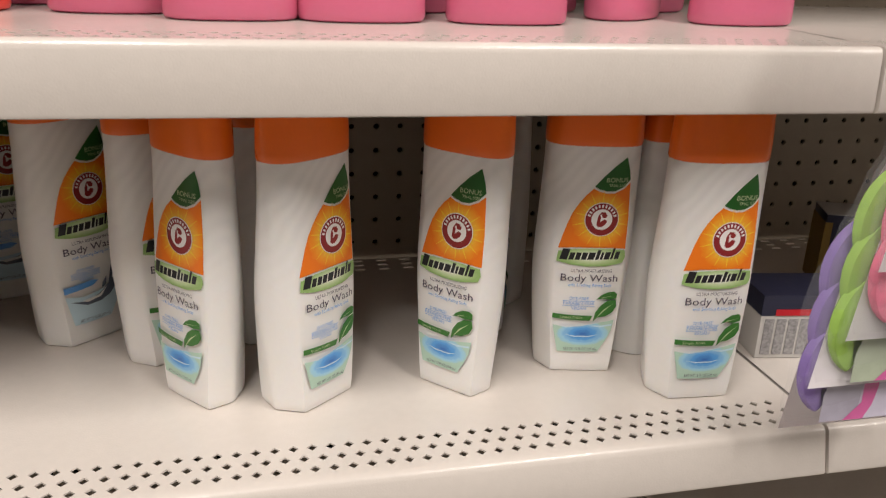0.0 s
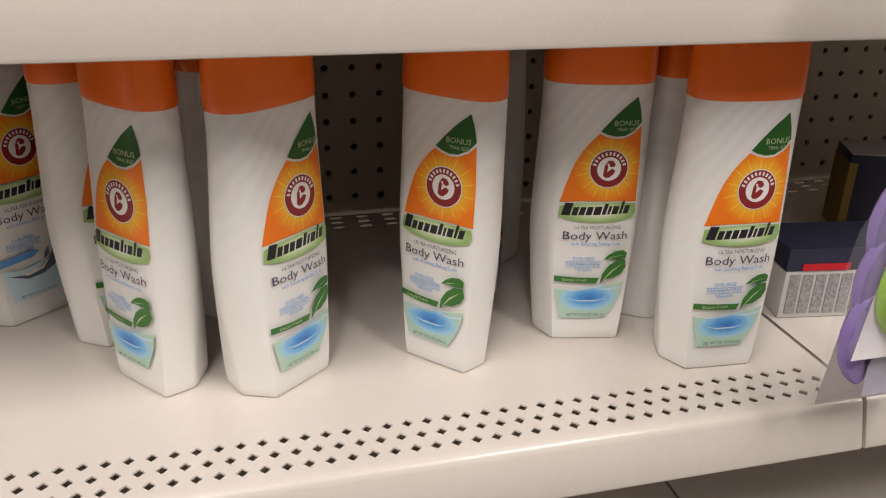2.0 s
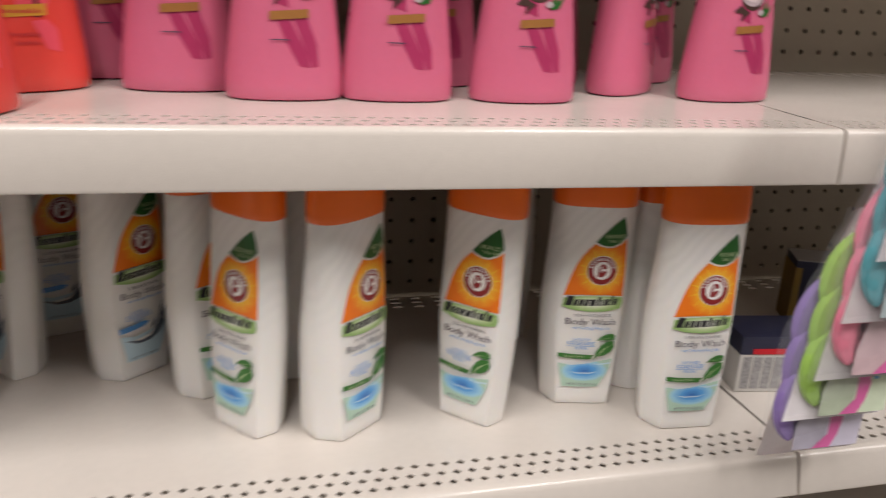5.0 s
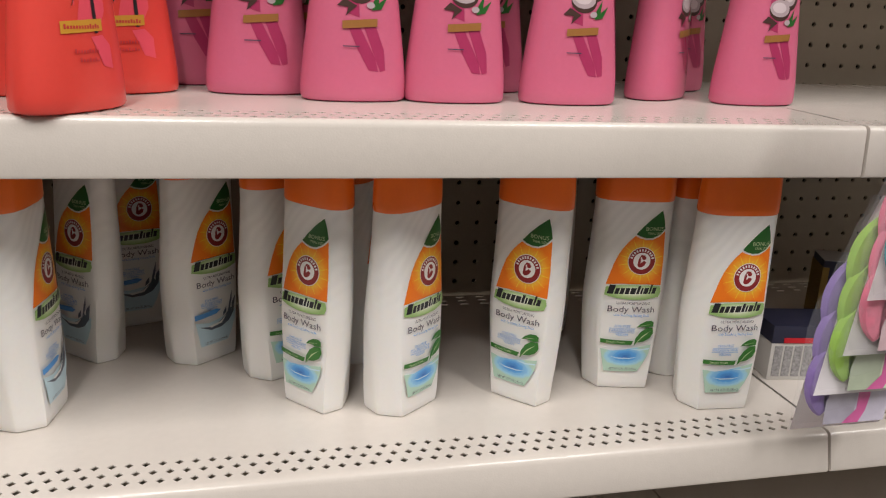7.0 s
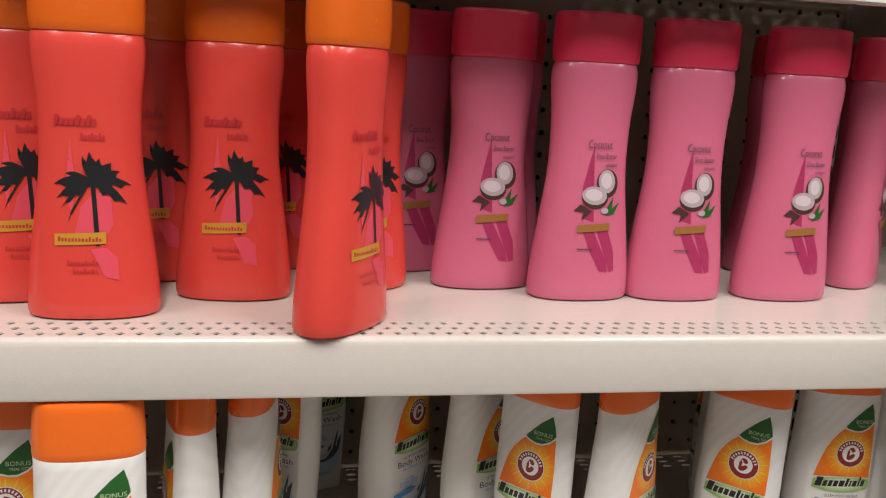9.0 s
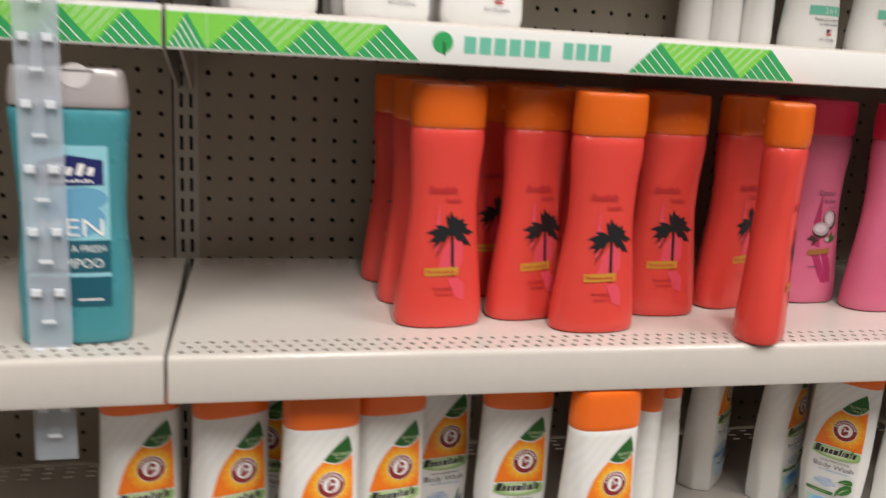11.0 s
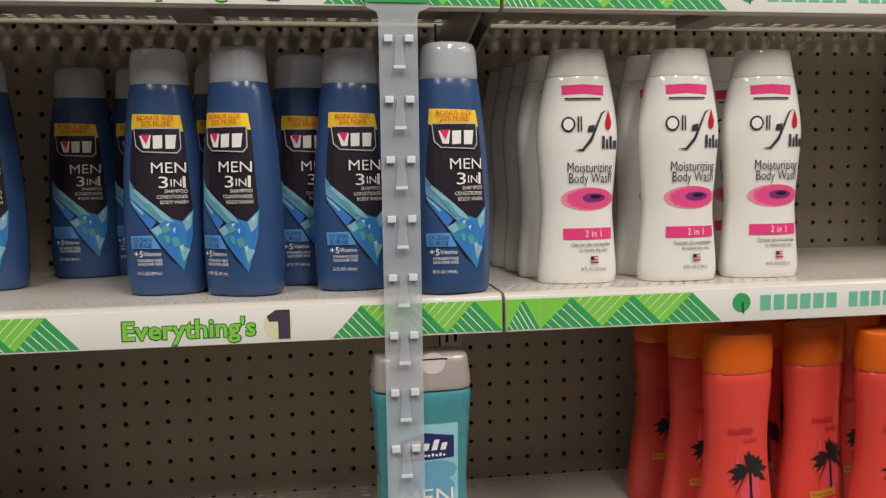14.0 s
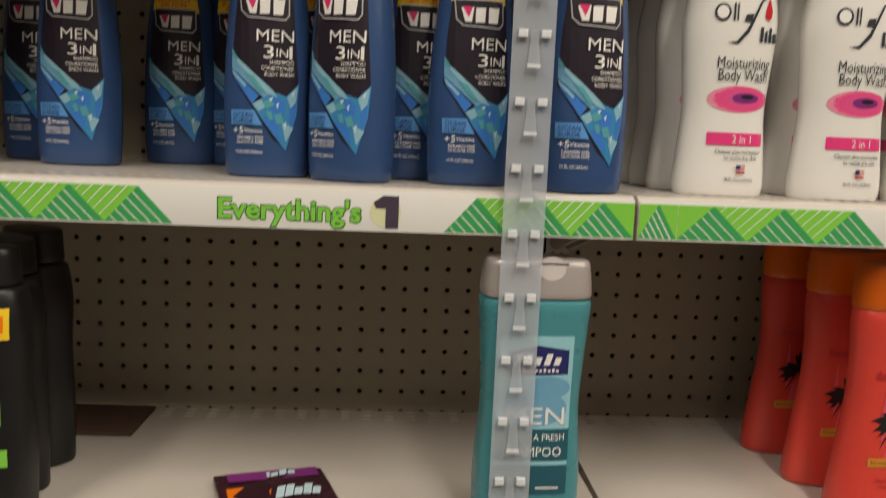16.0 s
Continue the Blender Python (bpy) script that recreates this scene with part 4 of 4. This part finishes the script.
# ---- price strips on the two upper lips ----
def price_strip(x0, yl, zd, text_at, logo_at, blocks, label):
    s = thing("price_strip", label, "price strip", "price strips")
    s.location = (x0, yl, zd)
    part("holder", box_bm(0.002, SEC - 0.002, -0.0026, -0.0004, -0.036, -0.003, 0.0004), mat("strip_white", (0.80, 0.79, 0.76), 0.3, vary=0.02), s, "white plastic channel")
    za, zb = -0.0345, -0.0055
    h = zb - za
    def flat(shapes, lift):
        return decal([[p] for p in shapes], None, lift)
    for b0, b1, left_slope, right_slope in blocks:
        dark, light, line = [], [], []
        n = max(1, round((b1 - b0) / 0.056))
        w = (b1 - b0) / n
        for i in range(n):
            a = b0 + i * w
            dark.append([(a, za), (a + w, za), (a + w / 2, zb)])
            if i < n - 1:
                light.append([(a + w / 2, zb), (a + w, za), (a + 1.5 * w, zb)])
            elif not right_slope:
                light.append([(a + w / 2, zb), (a + w, za), (a + w, zb)])
            if i == 0 and not left_slope:
                light.append([(a, zb), (a, za), (a + w / 2, zb)])
            for k in range(1, 6):
                # white hatching runs across each triangle
                u = k / 6
                p0, p1 = (a + w * u, za), (a + w / 2 * u, za + h * u)
                line.append([p0, (p0[0] + 0.0012, za), (p1[0] + 0.0008, p1[1]), (p1[0] - 0.0004, p1[1])])
                if i < n - 1:
                    q0, q1 = (a + w / 2 + w * u, zb), (a + w / 2 + w / 2 * u, zb - h * u)
                    line.append([q1, (q1[0] + 0.0008, q1[1]), (q0[0] + 0.0012, zb), (q0[0], zb)])
        part("dark_pattern", flat(dark, 0.0029), I["stripgreen"], s, "dark green printed pattern", smooth=False)
        if light:
            part("light_pattern", flat(light, 0.0029), I["striplime"], s, "light green printed pattern", smooth=False)
        part("hatching", flat(line, 0.0031), I["white"], s, smooth=False)
    if text_at is not None:
        part("lettering_edge", decal([Words("Everything's", text_at - 0.001, text_at + 0.115, -0.0285, 0.0168, 0.055)], None, 0.0029), I["green"], s, smooth=False)
        part("lettering", decal([Words("Everything's", text_at, text_at + 0.114, -0.0283, 0.0165, 0.025)], None, 0.0031), I["striplime"], s, "green lettering", smooth=False)
        part("disc", decal([ellipse(text_at + 0.134, -0.020, 0.0125, 0.0125)], None, 0.0029), mat("disc", (0.72, 0.72, 0.45), 0.4), s, smooth=False)
        part("price", decal([[[(text_at + 0.124, -0.012), (text_at + 0.132, -0.0065), (text_at + 0.1445, -0.0065), (text_at + 0.1445, -0.033), (text_at + 0.134, -0.033), (text_at + 0.134, -0.017), (text_at + 0.126, -0.017)]]], None, 0.0031), I["ink"], s, "dark price numeral", smooth=False)
    if logo_at is not None:
        part("tree_mark", decal([ellipse(logo_at, -0.0175, 0.0095, 0.0095)], None, 0.0029), I["stripgreen"], s, smooth=False)
        part("tree_trunk", decal([[[(logo_at, -0.017), (logo_at + 0.0022, -0.017), (logo_at + 0.003, -0.0285), (logo_at + 0.0012, -0.0285)]]], None, 0.0031), I["green"], s, smooth=False)
        for bar in bars(logo_at + 0.02, logo_at + 0.105, -0.026, -0.011, 6, 0, 0.22, True) + bars(logo_at + 0.115, logo_at + 0.165, -0.026, -0.011, 4, 0, 0.22, True):
            part("name_block", decal([[bar]], None, 0.0029), I["seagreen"], s, smooth=False)
    return s


for yl, zd, tag in ((YC, ZC, "white price strip with green triangles on the shelf lip"), (YD, ZD, "white price strip with green triangles above")):
    price_strip(-SEC, yl, zd, SEC - 0.342, 0.30, [(0.52, SEC - 0.378, True, True), (SEC - 0.16, SEC - 0.002, True, False)], tag)
    price_strip(0.0, yl, zd, 0.90, 0.238, [(0.002, 0.0345, False, False), (0.035, 0.217, False, True), (0.42, 0.60, True, True)], tag)

# ---- hanging clear strip with merchandising hooks ----
CLEAR = mat("clear_plastic", (0.86, 0.89, 0.93), 0.22, vary=0.0, trans=0.0)
cn = CLEAR.node_tree
cb = cn.nodes["Principled BSDF"]
cb.inputs["Alpha"].default_value = 0.36
cb.inputs["Base Color"].default_value = (0.62, 0.67, 0.74, 1)
HOOK = mat("hook_white", (0.72, 0.74, 0.78), 0.25, vary=0.03)
st = thing("clip_strip", "clear plastic merchandising strip hanging from the shelf", "strip")
st.location = (-0.096, 0.089, 1.4405)
bm = bmesh.new()
pts = [(-0.0172, -0.66), (0.0172, -0.66), (0.0172, -0.012), (0.0185, -0.006), (0.0275, -0.002), (0.0285, 0.004), (0.0285, 0.03), (-0.0285, 0.03), (-0.0285, 0.004), (-0.0275, -0.002), (-0.0185, -0.006), (-0.0172, -0.012)]
f = bm.faces.new([bm.verts.new((x, 0, z)) for x, z in pts])
ex = bmesh.ops.extrude_face_region(bm, geom=[f])
bmesh.ops.translate(bm, verts=[v for v in ex["geom"] if isinstance(v, bmesh.types.BMVert)], vec=(0, 0.0008, 0))
bmesh.ops.recalc_face_normals(bm, faces=bm.faces[:])
part("strip", bm, CLEAR, st, "clear ribbed plastic strip", smooth=False)
part("price_card", box_bm(-0.027, 0.027, -0.001, -0.0003, 0.002, 0.036), I["stripgreen"], st, "green price card", smooth=False)
part("price_lettering", decal([[[(-0.003, 0.008), (0.006, 0.008), (0.006, 0.034), (-0.003, 0.034)]], Words("EA.", 0.008, 0.019, 0.008, 0.005), Words("$", -0.018, -0.008, 0.012, 0.016)], None, 0.0014), I["white"], st, smooth=False)
for k in range(12):
    z = -0.029 - 0.0528 * k
    for sx in (-0.0092, 0.0092):
        bm = box_bm(sx - 0.0038, sx + 0.0038, -0.0045, -0.0002, z - 0.003, z + 0.003, 0.0006)
        part("hook", bm, HOOK, st, smooth=False)
    bm = bmesh.new()
    c = [(-0.002, z + 0.003, -0.0004), (0.003, z + 0.003, -0.0004), (0.0052, z - 0.024, -0.005), (-0.0048, z - 0.024, -0.005)]
    f = bm.faces.new([bm.verts.new((x, y, zz)) for x, zz, y in c])
    bmesh.ops.solidify(bm, geom=[f], thickness=0.0006)
    part("tongue", bm, CLEAR, st, smooth=False)
    part("tongue_lip", box_bm(-0.005, 0.0054, -0.0062, -0.0045, z - 0.0262, z - 0.0235), HOOK, st, smooth=False)

# ---- packet lying on the middle shelf ----
pk = thing("snack_packet", "dark foil packet with purple and orange print lying flat", "packet")
bm = box_bm(-0.052, 0.052, -0.036, 0.036, 0.0, 0.006, 0.002)
bmesh.ops.subdivide_edges(bm, edges=bm.edges[:], cuts=2)
for v in bm.verts:
    v.co.z += 0.0015 * math.sin(v.co.x * 90) + 0.001 * math.cos(v.co.y * 120) + 0.001
part("pouch", bm, mat("foil", (0.04, 0.012, 0.02), 0.25, vary=0.25, scale=60), pk)


def top_print(name, m, shapes, lift):
    bm = decal(shapes, None, 0.0)
    for v in bm.verts:
        v.co = (v.co.x, v.co.z, 0.0068 + 0.0012 * math.sin(v.co.x * 90) + 0.0008 + lift)
    bmesh.ops.recalc_face_normals(bm, faces=bm.faces[:])
    part(name, bm, m, pk, smooth=False)


top_print("upper_band", I["purple"], [rect(-0.040, 0.046, 0.020, 0.035)], 0.0004)
top_print("upper_block", I["pale"], [bars(-0.008, 0.024, 0.023, 0.032, 4, 0.2, 0.15)], 0.0006)
top_print("flame", I["orange"], [[[(-0.045, -0.030), (-0.012, -0.026), (-0.004, 0.002), (-0.020, 0.012), (-0.044, 0.008)]]], 0.0004)
top_print("flash", I["yellow"], [[[(-0.046, -0.014), (-0.030, -0.010), (-0.012, -0.002), (-0.030, -0.018)]], ellipse(-0.022, 0.028, 0.007, 0.005)], 0.0006)
top_print("name_block", I["pale"], [bars(-0.004, 0.038, -0.014, 0.004, 5, 0.35, 0.12)], 0.0006)
pk.matrix_basis = pose(-0.300, 0.158, ZB + 0.0005, 0, 0, 17) @ Matrix.Diagonal((1.0, 1.28, 1.0, 1.0))

# ---- dark brown flat sheet at the back of the middle shelf ----
cd = thing("brown_sheet", "dark brown flat sheet lying at the shelf back", "cardboard")
part("sheet", box_bm(-0.10, 0.065, -0.045, 0.045, 0.0, 0.004, 0.001), mat("dark_brown", (0.085, 0.045, 0.032), 0.7, vary=0.2, scale=30), cd)
cd.matrix_basis = pose(-0.537, 0.352, ZB + 0.0005, 0, 0, -2)

# ---- cartons on the lower shelf ----
CARD = mat("carton_navy", (0.02, 0.022, 0.05), 0.35, vary=0.1)
c1 = thing("carton", "white and navy printed carton lying on the shelf", "box")
part("carton_body", box_bm(0, 0.16, 0, 0.05, 0, 0.058, 0.001), mat("carton_white", (0.62, 0.60, 0.57), 0.45, vary=0.05), c1)
part("top_band", box_bm(-0.0004, 0.1604, -0.0004, 0.0504, 0.040, 0.0586), CARD, c1, "navy top band", smooth=False)
part("red_flash", box_bm(0.012, 0.05, -0.0012, 0.0, 0.0405, 0.046), I["red"], c1, smooth=False)
for k in range(9):
    part("print_column", box_bm(0.004 + 0.0105 * k, 0.0122 + 0.0105 * k, -0.0008, 0.0, 0.004, 0.037), mat("small_print", (0.30, 0.29, 0.29), 0.5, vary=0.45, scale=420), c1, smooth=False)
c1.matrix_basis = pose(1.226, 0.122, ZA + 0.0005, 0, 0, -8)
c2 = thing("carton", "navy carton with yellow edge standing on the shelf", "box")
part("carton_body", box_bm(0, 0.11, 0, 0.045, 0, 0.078, 0.001), CARD, c2)
part("edge_band", box_bm(-0.0006, 0.007, -0.0006, 0.0456, 0.0, 0.0700), mat("carton_gold", (0.22, 0.13, 0.015), 0.5), c2, "dull gold edge", smooth=False)
part("top_flap", box_bm(0.0, 0.11, 0.0, 0.045, 0.0782, 0.0792), mat("flap_grey", (0.35, 0.34, 0.34), 0.5), c2, smooth=False)
c2.matrix_basis = pose(1.385, 0.262, ZA + 0.0005, 0, 0, -22)

# ---- bagged braided hair bands hanging at the section joint ----
BAG = mat("clear_bag", (0.9, 0.9, 0.95), 0.05, vary=0.0, bump=0.8, bscale=90)
BAG.node_tree.nodes["Principled BSDF"].inputs["Alpha"].default_value = 0.07
BACK = mat("backing_card", (0.90, 0.86, 0.88), 0.4, vary=0.04)
hs = thing("clip_strip", "clear plastic strip holding bagged head bands", "strip")
part("strip", box_bm(-0.010, 0.010, -0.001, 0.0, -0.62, 0.0), CLEAR, hs, smooth=False)
hs.matrix_basis = pose(1.268, -0.004, 1.27, 1.5, 0, 0)


def crescent(bm, cx, cz, r, w, a0, a1, n=14, m=8):
    """A fat curved roll, thick in the middle and thin at its ends."""
    rings = []
    for i in range(n + 1):
        a = radians(a0 + (a1 - a0) * i / n)
        rad = w * (0.25 + 0.75 * math.sin(math.pi * (0.06 + 0.88 * i / n)))
        c = Vector((cx + r * math.cos(a), 0, cz + r * math.sin(a) * 1.25))
        out = Vector((math.cos(a), 0, math.sin(a)))
        rings.append([bm.verts.new(c + out * rad * math.cos(2 * math.pi * j / m) + Vector((0, 1, 0)) * rad * 0.5 * math.sin(2 * math.pi * j / m)) for j in range(m)])
    for r0, r1 in zip(rings, rings[1:]):
        for j in range(m):
            bm.faces.new((r0[j], r0[(j + 1) % m], r1[(j + 1) % m], r1[j]))
    bm.faces.new(rings[0][::-1])
    bm.faces.new(rings[-1])


def band_packet(col, word):
    p = thing("hair_band_packet", word + " braided fabric head band in a clear bag", "packet", "bagged head bands")
    roll = mat(word.replace(" ", "_") + "_fabric", col, 0.85, vary=0.14, scale=160, bump=0.45, bscale=1100)
    mesh_m = mat(word.replace(" ", "_") + "_mesh", tuple(c * 0.72 for c in col), 0.9, vary=0.4, scale=420, bump=1.0, bscale=1400)
    bm = bmesh.new()
    f = bm.faces.new([bm.verts.new(q) for q in ((-0.044, -0.003, -0.127), (0.044, -0.003, -0.127), (0.044, 0.002, 0.02), (0.036, 0.004, 0.075), (0.004, 0.004, 0.075), (-0.026, 0.002, 0.005))])
    bmesh.ops.solidify(bm, geom=[f], thickness=0.0006)
    part("backing", bm, BACK, p, "pale printed backing sheet", smooth=False)
    for k in range(3):
        bm = bmesh.new()
        crescent(bm, 0.005 - 0.002 * k, -0.014 - 0.034 * k, 0.030, 0.0115, 98, 232)
        bmesh.ops.translate(bm, verts=bm.verts[:], vec=(0, -0.0022 * k, 0))
        part("braid", bm, roll, p, "rolled fabric edge")
        bm = bmesh.new()
        f = bm.faces.new([bm.verts.new((0.010 - 0.002 * k + 0.030 * math.cos(radians(a)), -0.0015 - 0.0022 * k, -0.014 - 0.034 * k + 0.038 * math.sin(radians(a)))) for a in range(80, 281, 20)] + [bm.verts.new((0.034, -0.0015 - 0.0022 * k, -0.034 - 0.034 * k)), bm.verts.new((0.036, -0.0015 - 0.0022 * k, 0.016 - 0.034 * k))])
        bmesh.ops.solidify(bm, geom=[f], thickness=0.002)
        part("mesh_fabric", bm, mesh_m, p, "open mesh fabric", smooth=False)
    part("insert", decal([[[(-0.018, -0.121), (0.012, -0.121), (0.014, -0.046), (0.004, -0.050), (-0.006, -0.062), (-0.014, -0.080), (-0.019, -0.100)]]], None, 0.0092), mat("insert_base", tuple(0.34 + 0.28 * c for c in col), 0.2, vary=0.15, scale=60), p, "printed insert card", smooth=False)
    part("insert_pale", decal([[[(0.010, -0.121), (0.042, -0.121), (0.042, -0.046), (0.012, -0.046)]]], None, 0.0093), mat("insert_tint", tuple(0.52 + 0.42 * c for c in col), 0.2, vary=0.12, scale=45), p, "pastel printed picture", smooth=False)
    part("insert_rose", decal([[[(0.000, -0.121), (0.016, -0.121), (0.021, -0.110), (0.012, -0.108)]], [[(0.012, -0.108), (0.021, -0.110), (0.023, -0.096), (0.011, -0.090)]], [[(0.011, -0.090), (0.023, -0.096), (0.020, -0.080), (0.008, -0.070)]], [[(0.008, -0.070), (0.020, -0.080), (0.022, -0.060), (0.010, -0.056)]]], None, 0.0096), mat("insert_rose", (0.70, 0.14, 0.38), 0.2, vary=0.15, scale=80), p, "pink printed ribbon", smooth=False)
    arc = [(0.035 + 0.011 * math.cos(radians(a)), -0.092 + 0.015 * math.sin(radians(a))) for a in range(60, 200, 20)]
    part("insert_arc", decal([[arc + [(0.036 + (x - 0.036) * 0.62, -0.092 + (z + 0.092) * 0.7) for x, z in arc[::-1]]]], None, 0.0099), mat("insert_blue", (0.16, 0.36, 0.60), 0.2, vary=0.1), p, smooth=False)
    part("tab", decal([[[(-0.002, 0.030), (0.006, 0.031), (0.014, 0.074), (0.007, 0.076)]], rect(-0.006, 0.006, 0.026, 0.031)], None, 0.0005), I["midblue"], p, "blue bag seal", smooth=False)
    bm = bmesh.new()
    nx, nz = 8, 18
    grid = [[bm.verts.new((-0.044 + 0.034 * max(0, j / nz - 0.5) * 2 + (0.088 - 0.040 * max(0, j / nz - 0.5) * 2) * i / nx, -0.017 * math.sin(math.pi * min(1, max(0, (j / nz) * 1.1)))**0.6 * math.sin(math.pi * i / nx)**0.4 - 0.0012 * math.sin(5.0 * i + 2.3 * j) - 0.0005, -0.128 + 0.205 * j / nz)) for i in range(nx + 1)] for j in range(nz + 1)]
    for j in range(nz):
        for i in range(nx):
            bm.faces.new((grid[j][i], grid[j][i + 1], grid[j + 1][i + 1], grid[j + 1][i]))
    part("bag", bm, BAG, p, "crinkled clear bag").visible_shadow = False
    return p


packs = [((0.27, 0.18, 0.47), "purple"), ((0.33, 0.55, 0.10), "lime green"), ((0.80, 0.22, 0.32), "coral pink"), ((0.10, 0.36, 0.42), "teal blue")]
placed = set()
made = [band_packet(c, w) for c, w in packs]
spots = [(1.197, -0.016, 0.764, 0), (1.202, -0.030, 0.802, 1), (1.2105, -0.044, 0.843, 2), (1.210, -0.058, 0.895, 3), (1.2145, -0.072, 0.946, 0), (1.2025, -0.086, 0.997, 1)]
for x, y, z, k in spots:
    m = pose(x, y, z, 1.5, 0, 0)
    if k in placed:
        copy_thing(made[k], m)
    else:
        made[k].matrix_basis = m
        placed.add(k)
